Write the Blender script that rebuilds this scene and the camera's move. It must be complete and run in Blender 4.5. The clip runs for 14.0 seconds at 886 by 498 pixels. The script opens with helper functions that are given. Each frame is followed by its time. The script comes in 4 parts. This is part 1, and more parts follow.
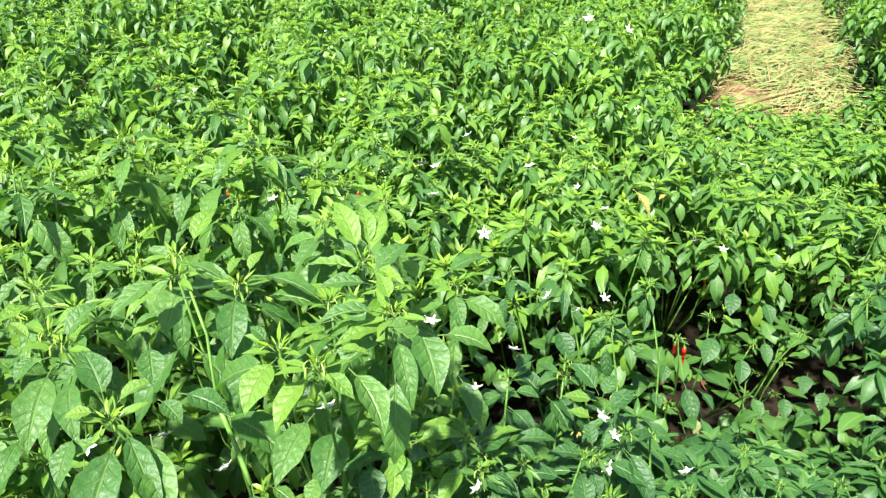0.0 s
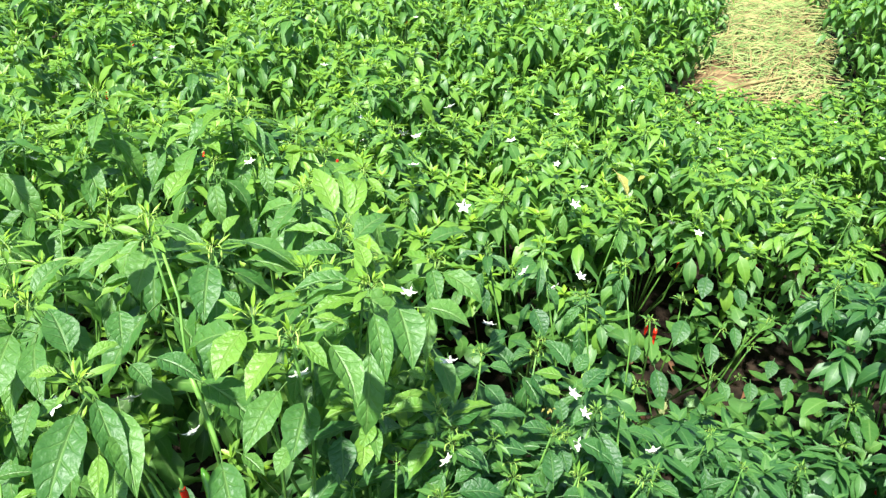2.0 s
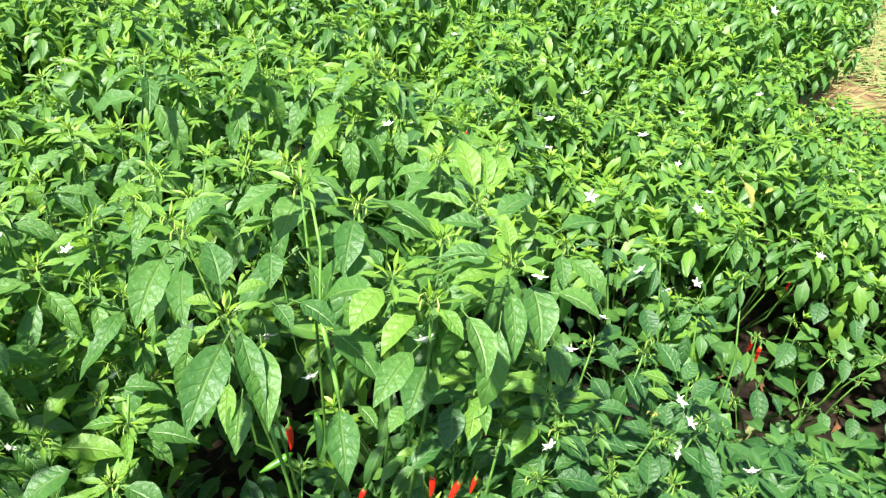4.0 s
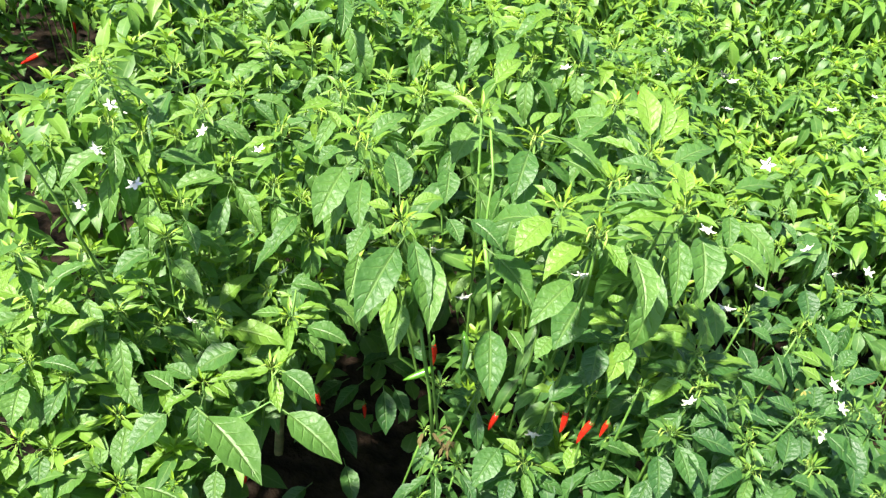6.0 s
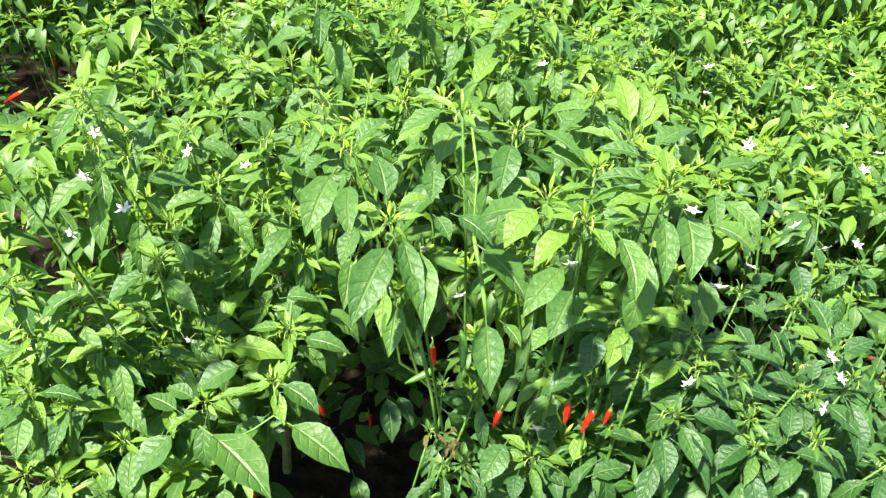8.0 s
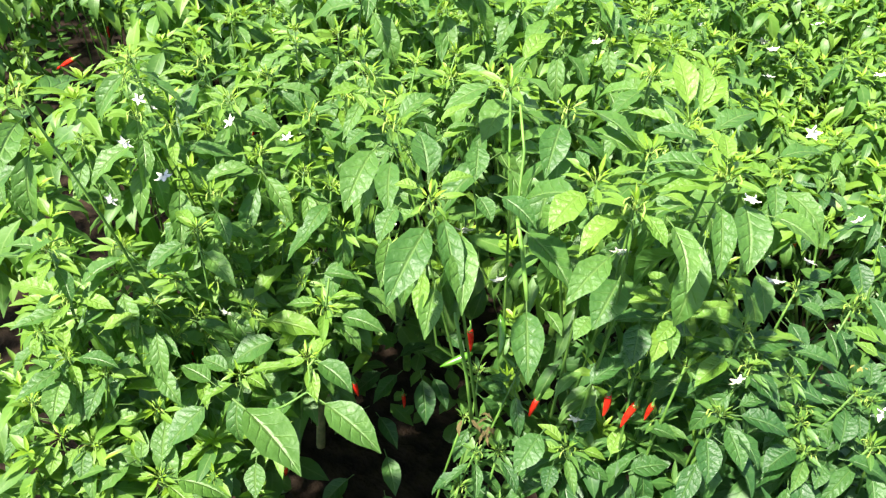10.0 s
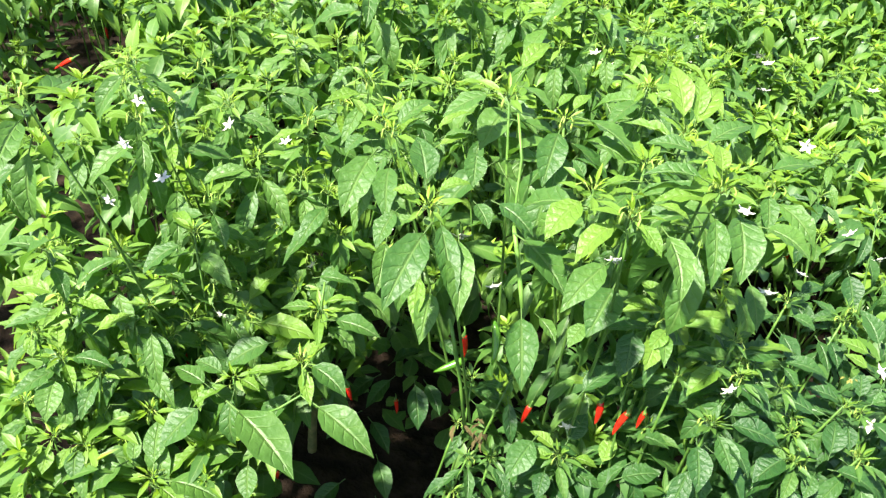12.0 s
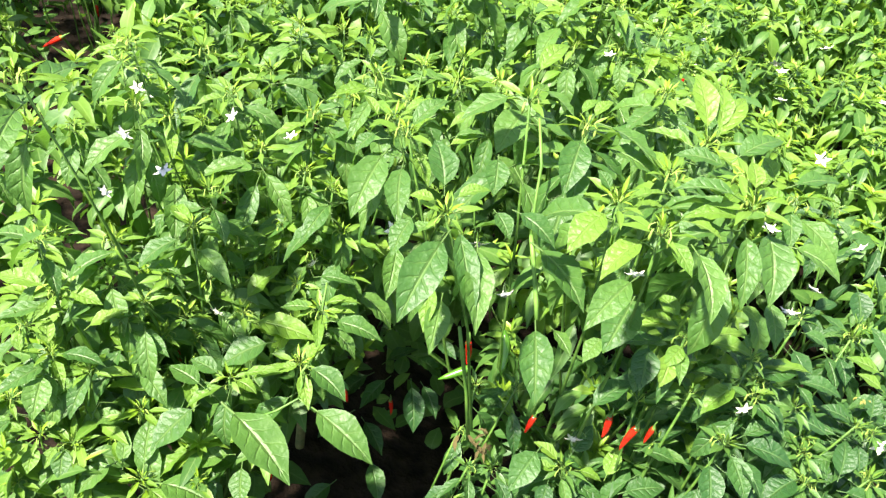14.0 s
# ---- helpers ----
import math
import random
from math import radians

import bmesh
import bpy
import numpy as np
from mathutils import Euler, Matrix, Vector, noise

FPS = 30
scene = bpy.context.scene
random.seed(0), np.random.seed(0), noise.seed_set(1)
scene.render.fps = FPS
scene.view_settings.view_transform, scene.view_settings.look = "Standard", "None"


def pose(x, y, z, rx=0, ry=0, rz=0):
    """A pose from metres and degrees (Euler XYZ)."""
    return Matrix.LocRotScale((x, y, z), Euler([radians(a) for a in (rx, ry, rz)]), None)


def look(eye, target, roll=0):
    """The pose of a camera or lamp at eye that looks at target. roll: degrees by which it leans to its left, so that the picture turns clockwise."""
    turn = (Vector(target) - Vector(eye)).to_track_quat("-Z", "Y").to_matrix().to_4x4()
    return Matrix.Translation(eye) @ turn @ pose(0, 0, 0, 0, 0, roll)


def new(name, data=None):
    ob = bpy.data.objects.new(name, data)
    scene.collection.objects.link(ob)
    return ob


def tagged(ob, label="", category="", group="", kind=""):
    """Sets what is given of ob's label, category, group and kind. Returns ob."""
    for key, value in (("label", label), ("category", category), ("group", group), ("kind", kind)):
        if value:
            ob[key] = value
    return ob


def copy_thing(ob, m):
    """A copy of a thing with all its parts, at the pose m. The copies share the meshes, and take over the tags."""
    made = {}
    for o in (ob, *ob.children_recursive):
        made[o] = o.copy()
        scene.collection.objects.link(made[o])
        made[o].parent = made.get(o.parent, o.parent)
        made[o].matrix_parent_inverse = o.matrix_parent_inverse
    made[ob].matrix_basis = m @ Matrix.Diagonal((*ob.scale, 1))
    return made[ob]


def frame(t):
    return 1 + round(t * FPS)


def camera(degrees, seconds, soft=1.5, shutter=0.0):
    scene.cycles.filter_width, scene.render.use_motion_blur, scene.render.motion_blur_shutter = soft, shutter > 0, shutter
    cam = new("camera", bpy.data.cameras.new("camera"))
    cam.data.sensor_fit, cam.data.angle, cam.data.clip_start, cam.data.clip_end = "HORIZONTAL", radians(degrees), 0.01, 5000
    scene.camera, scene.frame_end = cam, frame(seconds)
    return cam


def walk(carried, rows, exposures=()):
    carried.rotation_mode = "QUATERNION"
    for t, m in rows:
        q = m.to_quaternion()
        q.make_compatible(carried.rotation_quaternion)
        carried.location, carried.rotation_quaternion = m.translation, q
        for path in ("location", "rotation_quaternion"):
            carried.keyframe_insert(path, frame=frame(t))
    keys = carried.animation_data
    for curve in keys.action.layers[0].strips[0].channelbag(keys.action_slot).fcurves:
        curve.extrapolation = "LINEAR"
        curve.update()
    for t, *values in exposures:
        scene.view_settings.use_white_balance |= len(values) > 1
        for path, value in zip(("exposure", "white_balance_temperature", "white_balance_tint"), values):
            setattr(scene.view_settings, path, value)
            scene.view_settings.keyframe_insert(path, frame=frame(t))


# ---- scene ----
cam = camera(61.3, 14.0, soft=1.35)
PATH = [
    (0, (0.0, 0.0, 1.2), (0.0, 1.746, 0.224), 1.0),
    (0.5, (0.002, -0.005, 1.209), (-0.05, 1.709, 0.179), 1.2),
    (1, (-0.009, -0.01, 1.209), (0.0, 1.694, 0.161), 3.5),
    (1.5, (-0.008, 0.0, 1.198), (0.11, 1.735, 0.209), 5.7),
    (2, (-0.004, 0.006, 1.196), (0.067, 1.715, 0.16), 4.6),
    (2.5, (0.005, 0.01, 1.189), (0.098, 1.702, 0.126), 3.5),
    (3, (0.016, 0.037, 1.188), (0.133, 1.712, 0.102), 3.8),
    (3.5, (-0.007, 0.011, 1.182), (0.063, 1.7, 0.114), 5.7),
    (4, (-0.048, 0.0, 1.196), (-0.185, 1.656, 0.084), 9.1),
    (4.2, (-0.057, -0.009, 1.201), (-0.28, 1.645, 0.099), 9.5),
    (6.3, (-0.065, -0.035, 1.181), (-0.554, 1.447, -0.07), 8.5),
    (6.5, (-0.069, -0.035, 1.18), (-0.573, 1.46, -0.049), 7.1),
    (7, (-0.063, -0.034, 1.18), (-0.47, 1.499, -0.039), 8.4),
    (7.5, (-0.054, -0.038, 1.18), (-0.491, 1.501, -0.02), 6.8),
    (8, (-0.054, -0.043, 1.179), (-0.502, 1.477, -0.041), 6.0),
    (8.2, (-0.062, -0.04, 1.178), (-0.525, 1.474, -0.044), 5.6),
    (10.3, (-0.058, -0.026, 1.161), (-0.597, 1.42, -0.112), 5.9),
    (10.5, (-0.06, -0.03, 1.157), (-0.594, 1.429, -0.102), 6.1),
    (11, (-0.054, -0.032, 1.153), (-0.616, 1.449, -0.069), 5.3),
    (11.5, (-0.045, -0.036, 1.159), (-0.612, 1.441, -0.066), 5.8),
    (12, (-0.059, -0.031, 1.168), (-0.586, 1.435, -0.086), 7.2),
    (12.5, (-0.065, -0.03, 1.169), (-0.57, 1.422, -0.109), 7.8),
    (13, (-0.078, -0.019, 1.155), (-0.501, 1.367, -0.223), 9.1),
    (13.5, (-0.087, -0.014, 1.157), (-0.542, 1.41, -0.171), 10.3),
    (14, (-0.092, -0.017, 1.162), (-0.567, 1.452, -0.109), 10.2),
]
walk(cam, [(t, look(eye, target, roll)) for t, eye, target, roll in PATH],
     [(0, 1.61, 6250, 9), (1.5, 1.61, 5950, 7), (3, 1.6, 6030, 7), (4.2, 1.66, 6200, 9), (6.3, 1.74, 6450, 14), (12, 1.77, 6450, 14), (14, 1.86, 6550, 17)])

# ---- light ----
SUN_EL, SUN_AZ = radians(57), radians(-150)  # azimuth from +y towards +x
world = bpy.data.worlds.new("sky")
scene.world = world
world.use_nodes = True
wn = world.node_tree.nodes
sky = wn.new("ShaderNodeTexSky")
sky.sky_type = "NISHITA"
sky.sun_disc = False
sky.sun_elevation, sky.sun_rotation = SUN_EL, SUN_AZ
world.node_tree.links.new(sky.outputs[0], wn["Background"].inputs[0])
wn["Background"].inputs[1].default_value = 0.078
to_sun = Vector((math.sin(SUN_AZ) * math.cos(SUN_EL), math.cos(SUN_AZ) * math.cos(SUN_EL), math.sin(SUN_EL)))
sun = new("sun", bpy.data.lights.new("sun", "SUN"))
sun.data.energy, sun.data.angle, sun.data.color = 4.8, radians(2.2), (1.0, 0.94, 0.82)
sun.matrix_world = look(to_sun * 30, (0, 0, 0))

rng = random.Random(7)


# ---- materials ----
def material(name):
    m = bpy.data.materials.new(name)
    m.use_nodes = True
    return m, m.node_tree.nodes, m.node_tree.links, m.node_tree.nodes["Principled BSDF"]


def math_node(n, k, op, a, b=None, clamp=False):
    x = n.new("ShaderNodeMath")
    x.operation, x.use_clamp = op, clamp
    for i, v in enumerate((a, b)):
        if v is None:
            continue
        if isinstance(v, (int, float)):
            x.inputs[i].default_value = v
        else:
            k.new(v, x.inputs[i])
    return x.outputs[0]


def mix_colour(n, k, fac, a, b, mode="MIX"):
    x = n.new("ShaderNodeMix")
    x.data_type, x.blend_type = "RGBA", mode
    for sock, v in ((x.inputs[0], fac), (x.inputs[6], a), (x.inputs[7], b)):
        if isinstance(v, (int, float)):
            sock.default_value = v
        elif isinstance(v, tuple):
            sock.default_value = (*v, 1)
        else:
            k.new(v, sock)
    return x.outputs[2]


def leaf_material(name, dark, light, vein, translucent, through_colour, rough, islands=False):
    """A leaf blade with a midrib and side veins along its own length, light passing through it."""
    m, n, k, p = material(name)
    uv = n.new("ShaderNodeUVMap")
    sep = n.new("ShaderNodeSeparateXYZ")
    k.new(uv.outputs[0], sep.inputs[0])
    u, v = sep.outputs[0], sep.outputs[1]
    side = math_node(n, k, "ABSOLUTE", math_node(n, k, "SUBTRACT", v, 0.5))
    rib = math_node(n, k, "SUBTRACT", 1.0, math_node(n, k, "MULTIPLY", side, 15.0), True)
    co = n.new("ShaderNodeTexCoord")
    wander = n.new("ShaderNodeTexNoise")
    wander.inputs["Scale"].default_value = 60.0 if islands else 4.0
    k.new(co.outputs["Object"], wander.inputs["Vector"])
    slant = math_node(n, k, "SUBTRACT", u, math_node(n, k, "MULTIPLY", side, 0.34))
    slant = math_node(n, k, "ADD", slant, math_node(n, k, "MULTIPLY", wander.outputs[0], 0.16))
    wave = math_node(n, k, "SINE", math_node(n, k, "MULTIPLY", slant, 38.0))
    lines = math_node(n, k, "POWER", math_node(n, k, "MAXIMUM", wave, 0.0), 9.0)
    lines = math_node(n, k, "MULTIPLY", lines, math_node(n, k, "SUBTRACT", 1.0, math_node(n, k, "MULTIPLY", side, 2.1), True))
    veins = math_node(n, k, "MAXIMUM", rib, math_node(n, k, "MULTIPLY", lines, 0.6))
    if islands:
        rand = n.new("ShaderNodeNewGeometry").outputs["Random Per Island"]
    else:
        rand = n.new("ShaderNodeObjectInfo").outputs["Random"]
    big = n.new("ShaderNodeTexNoise")
    big.inputs["Scale"].default_value = 38.0 if islands else 5.0
    k.new(co.outputs["Object"], big.inputs["Vector"])
    tone = math_node(n, k, "ADD", math_node(n, k, "MULTIPLY", rand, 0.75),
                     math_node(n, k, "MULTIPLY", math_node(n, k, "SUBTRACT", big.outputs[0], 0.4), 0.9), True)
    base = mix_colour(n, k, tone, dark, light)
    base = mix_colour(n, k, math_node(n, k, "MULTIPLY", veins, 0.42), base, vein)
    k.new(base, p.inputs["Base Color"])
    fine = n.new("ShaderNodeTexNoise")
    fine.inputs["Scale"].default_value = 200.0 if islands else 13.0
    k.new(co.outputs["Object"], fine.inputs["Vector"])
    bump = n.new("ShaderNodeBump")
    bump.inputs["Strength"].default_value = 0.5
    bump.inputs["Distance"].default_value = 0.001 if islands else 0.014
    quilt = math_node(n, k, "MULTIPLY", wave, math_node(n, k, "MULTIPLY", math_node(n, k, "SUBTRACT", 1.0, math_node(n, k, "MULTIPLY", side, 1.7), True), 0.03))
    relief = math_node(n, k, "SUBTRACT", math_node(n, k, "MULTIPLY", fine.outputs[0], 0.2), math_node(n, k, "MULTIPLY", veins, 0.32))
    k.new(math_node(n, k, "SUBTRACT", relief, quilt), bump.inputs["Height"])
    k.new(bump.outputs[0], p.inputs["Normal"])
    k.new(math_node(n, k, "ADD", math_node(n, k, "MULTIPLY", fine.outputs[0], 0.3), rough - 0.13), p.inputs["Roughness"])
    p.inputs["Specular IOR Level"].default_value = 0.5
    tr = n.new("ShaderNodeBsdfTranslucent")
    k.new(mix_colour(n, k, 0.75, base, through_colour), tr.inputs[0])
    mx = n.new("ShaderNodeMixShader")
    mx.inputs[0].default_value = translucent
    k.new(p.outputs[0], mx.inputs[1])
    k.new(tr.outputs[0], mx.inputs[2])
    k.new(mx.outputs[0], n["Material Output"].inputs[0])
    return m


MATURE = ((0.046, 0.134, 0.025), (0.112, 0.238, 0.039), (0.26, 0.4, 0.12), 0.34, (0.158, 0.37, 0.026), 0.47)
FRESH = ((0.105, 0.236, 0.026), (0.176, 0.316, 0.037), (0.3, 0.45, 0.11), 0.36, (0.28, 0.48, 0.03), 0.46)
YOUNG = ((0.16, 0.31, 0.016), (0.225, 0.375, 0.022), (0.3, 0.45, 0.06), 0.26, (0.3, 0.49, 0.028), 0.46)
# Darker leaf colours with the shade of the front-right plants and hollows painted in.
SHADE_TONE = ((0.026, 0.09, 0.02), (0.06, 0.158, 0.03), (0.17, 0.31, 0.09), 0.28, (0.085, 0.26, 0.024), 0.47)
leaf_mature = leaf_material("leaf_green", *MATURE)
leaf_shade_tone = leaf_material("leaf_shade_tone", *SHADE_TONE)
leaf_fresh = leaf_material("leaf_fresh", *FRESH)
tuft_young = leaf_material("tuft_young", *YOUNG, islands=True)
foliage_mature = leaf_material("foliage_green", *MATURE, islands=True)
foliage_fresh = leaf_material("foliage_fresh", *FRESH, islands=True)
foliage_shade_tone = leaf_material("foliage_shade_tone", *SHADE_TONE, islands=True)
leaf_dry = leaf_material("leaf_dry", (0.06, 0.048, 0.014), (0.15, 0.12, 0.032), (0.2, 0.165, 0.05), 0.1, (0.22, 0.17, 0.04), 0.8)
leaf_yellow = leaf_material("leaf_yellowing", (0.3, 0.3, 0.05), (0.4, 0.36, 0.09), (0.5, 0.45, 0.18), 0.3, (0.45, 0.38, 0.05), 0.5)


def noise_material(name, a, b, scale, rough, spec=0.3, bump_size=0.0, detail=6.0, metres=0.004):
    m, n, k, p = material(name)
    co = n.new("ShaderNodeTexCoord")
    tex = n.new("ShaderNodeTexNoise")
    tex.inputs["Scale"].default_value, tex.inputs["Detail"].default_value = scale, detail
    k.new(co.outputs["Object"], tex.inputs["Vector"])
    ramp = n.new("ShaderNodeValToRGB")
    ramp.color_ramp.elements[0].position, ramp.color_ramp.elements[0].color = 0.36, (*a, 1)
    ramp.color_ramp.elements[1].position, ramp.color_ramp.elements[1].color = 0.66, (*b, 1)
    k.new(tex.outputs[0], ramp.inputs[0])
    coarse = n.new("ShaderNodeTexNoise")
    coarse.inputs["Scale"].default_value = scale * 0.12
    k.new(co.outputs["Object"], coarse.inputs["Vector"])
    k.new(mix_colour(n, k, 0.55, ramp.outputs[0], coarse.outputs[0], "SOFT_LIGHT"), p.inputs["Base Color"])
    p.inputs["Roughness"].default_value, p.inputs["Specular IOR Level"].default_value = rough, spec
    if bump_size:
        bump = n.new("ShaderNodeBump")
        bump.inputs["Strength"].default_value, bump.inputs["Distance"].default_value = bump_size, metres
        k.new(tex.outputs[0], bump.inputs["Height"])
        k.new(bump.outputs[0], p.inputs["Normal"])
    return m


stem_green = noise_material("stem_green", (0.05, 0.13, 0.02), (0.12, 0.24, 0.04), 90, 0.45)
bud_pale = noise_material("bud_pale", (0.2, 0.34, 0.05), (0.34, 0.46, 0.1), 120, 0.5)
stem_woody = noise_material("stem_woody", (0.12, 0.15, 0.05), (0.24, 0.25, 0.1), 80, 0.65, bump_size=0.4)
petal_white = noise_material("petal_white", (0.68, 0.66, 0.56), (0.82, 0.8, 0.7), 200, 0.6)
stamen_grey = noise_material("stamen_grey", (0.3, 0.34, 0.32), (0.55, 0.55, 0.3), 300, 0.6)
fruit_green = noise_material("fruit_green", (0.05, 0.17, 0.012), (0.11, 0.27, 0.02), 60, 0.25, 0.5)
stem_pale = noise_material("stem_pale", (0.08, 0.19, 0.03), (0.15, 0.29, 0.05), 60, 0.45)
fruit_red = noise_material("fruit_red", (0.5, 0.012, 0.006), (0.68, 0.03, 0.01), 60, 0.22, 0.5)
# near-black base colour deepens the shade on the ground between the plants
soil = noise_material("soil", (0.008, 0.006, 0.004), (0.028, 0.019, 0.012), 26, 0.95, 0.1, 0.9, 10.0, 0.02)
dry_soil = noise_material("dry_soil", (0.13, 0.085, 0.04), (0.3, 0.2, 0.1), 22, 0.95, 0.1, 0.7, 10.0, 0.015)
straw_dry = noise_material("straw_dry", (0.13, 0.095, 0.035), (0.34, 0.27, 0.11), 14, 0.7)
straw_green = noise_material("straw_green", (0.07, 0.13, 0.022), (0.26, 0.32, 0.1), 14, 0.7)
litter_brown = noise_material("litter_brown", (0.05, 0.025, 0.012), (0.17, 0.08, 0.035), 70, 0.8)


# ---- mesh helpers ----
def mesh_from(name, verts, faces, mats, uvs=None, slots=None, smooth=True):
    me = bpy.data.meshes.new(name)
    me.from_pydata([tuple(v) for v in verts], [], [tuple(f) for f in faces])
    for m in mats:
        me.materials.append(m)
    if uvs is not None:
        layer = me.uv_layers.new(name="UVMap")
        loops = np.empty(len(me.loops), dtype=np.int32)
        me.loops.foreach_get("vertex_index", loops)
        layer.data.foreach_set("uv", np.asarray(uvs, dtype=np.float32)[loops].ravel())
    if slots is not None:
        me.polygons.foreach_set("material_index", np.asarray(slots, dtype=np.int32))
    me.polygons.foreach_set("use_smooth", [smooth] * len(me.polygons))
    me.update()
    return me


def part(name, me, parent, m=None, label=""):
    ob = new(name, me)
    ob.parent = parent
    if m is not None:
        ob.matrix_basis = m
    return tagged(ob, label)


def leaf_arrays(droop, fold, twist, ruffle, width, nu=7, nv=4, stalk=0.2, seed=0):
    """A pointed oval blade of unit length behind a thin stalk, along +y, its face up. Returns vertices, faces and uv."""
    r = random.Random(seed)
    ph = r.uniform(0, 6.28)
    v, f, uv = [], [], []
    if stalk:
        w0, w1 = 0.014, 0.011
        for y, w in ((-stalk, w0), (0.03, w1)):
            z = -0.25 * (y + 0.0) ** 2 * (1 if y < 0 else 0)
            for a in range(3):
                v.append((w * math.cos(a * 2.094), y + stalk, z + w * math.sin(a * 2.094)))
                uv.append((0.02, 0.5))
        for a in range(3):
            f.append((a, (a + 1) % 3, 3 + (a + 1) % 3, 3 + a))
    start = len(v)
    y = stalk
    z = 0.0
    step = 1.0 / nu
    for i in range(nu + 1):
        t = i / nu
        ang = -droop * t ** 1.2
        if i:
            y += step * math.cos(ang)
            z += step * math.sin(ang)
        w = width * 4.2 * (t + 0.004) ** 0.95 * max(1 - t, 0.0) ** 1.34
        w = max(w, 0.004)
        tw = twist * t
        for j in range(nv + 1):
            s = 2 * j / nv - 1
            lift = fold * abs(s) ** 1.4 * w + 1.9 * ruffle * w * math.sin(t * 17 + ph + (0 if s > 0 else 1.7)) * s * s
            x = s * w * math.cos(tw)
            h = lift + s * w * math.sin(tw)
            v.append((x, y - h * math.sin(ang), z + h * math.cos(ang)))
            uv.append((t, 0.5 + 0.5 * s))
    for i in range(nu):
        for j in range(nv):
            a = start + i * (nv + 1) + j
            f.append((a, a + 1, a + nv + 2, a + nv + 1))
    tip = np.array(v[start + nu * (nv + 1) + nv // 2])
    return np.array(v), f, np.array(uv), tip


LEAF_SHAPES = [  # droop, fold, twist, ruffle, width
    (0.25, 0.35, 0.15, 0.05, 0.24), (0.55, 0.22, -0.2, 0.08, 0.25), (0.8, 0.3, 0.25, 0.1, 0.24), (1.1, 0.18, -0.3, 0.1, 0.265),
    (0.45, 0.45, 0.3, 0.12, 0.22), (0.9, 0.4, -0.1, 0.06, 0.25), (1.35, 0.25, 0.2, 0.12, 0.24), (0.1, 0.25, -0.25, 0.1, 0.265),
    (0.35, 0.5, 0.2, 0.05, 0.15), (-0.3, 0.55, -0.2, 0.05, 0.14)]
FULL = [leaf_arrays(*s, seed=i) for i, s in enumerate(LEAF_SHAPES)]
LOW = [leaf_arrays(*s, nu=4, nv=2, stalk=0.2, seed=i) for i, s in enumerate(LEAF_SHAPES)]
MID = [leaf_arrays(*s, nu=5, nv=2, stalk=0.0, seed=i) for i, s in enumerate(LEAF_SHAPES)]
BARE = [leaf_arrays(*s, nu=4, nv=2, stalk=0.0, seed=i) for i, s in enumerate(LEAF_SHAPES)]
FAR = [leaf_arrays(*s, nu=3, nv=2, stalk=0.0, seed=i) for i, s in enumerate(LEAF_SHAPES)]
LEAF = {kind: [mesh_from("leaf", a[0], a[1], [m], a[2]) for a in FULL]
        for kind, m in (("mature", leaf_mature), ("deep", leaf_shade_tone), ("fresh", leaf_fresh), ("yellow", leaf_yellow), ("dry", leaf_dry))}


def leaf_pose(base, az, el, roll, size, slim=1.0):
    """Base of the stalk, heading and climb of the blade in radians, its length in metres and how narrow it is."""
    m = Matrix.Translation(base) @ Matrix.Rotation(az - math.pi / 2, 4, "Z") @ Matrix.Rotation(el, 4, "X") @ Matrix.Rotation(roll, 4, "Y")
    return m @ Matrix.Diagonal((size * slim, size, size, 1))


def leaf_between(base, tip, shape, roll=0.0, ratio=0.38):
    """A pose by which a leaf of that shape reaches from base to tip, as wide by its length as told."""
    d = Vector(tip) - Vector(base)
    chord = FULL[shape][3]
    own = math.atan2(chord[2], chord[1])
    el = math.atan2(d.z, math.hypot(d.x, d.y)) - own
    return leaf_pose(base, math.atan2(d.y, d.x), el, roll, d.length / math.hypot(chord[1], chord[2]), min(1.4, max(0.55, ratio / 0.385)))


def tube(points, radii, sides=5):
    v, f = [], []
    pts = [Vector(p) for p in points]
    for i, p in enumerate(pts):
        d = (pts[min(i + 1, len(pts) - 1)] - pts[max(i - 1, 0)]).normalized()
        a = d.orthogonal().normalized()
        b = d.cross(a)
        for s in range(sides):
            t = 2 * math.pi * s / sides
            v.append(p + (a * math.cos(t) + b * math.sin(t)) * radii[i])
    for i in range(len(pts) - 1):
        for s in range(sides):
            f.append((i * sides + s, i * sides + (s + 1) % sides, (i + 1) * sides + (s + 1) % sides, (i + 1) * sides + s))
    f.append(tuple(range(sides))[::-1])
    f.append(tuple((len(pts) - 1) * sides + s for s in range(sides)))
    return v, f


def merged(pieces):
    v, f, s = [], [], []
    for slot, (pv, pf) in enumerate(pieces):
        f += [tuple(i + len(v) for i in q) for q in pf]
        s += [slot] * len(pf)
        v += list(pv)
    return v, f, s


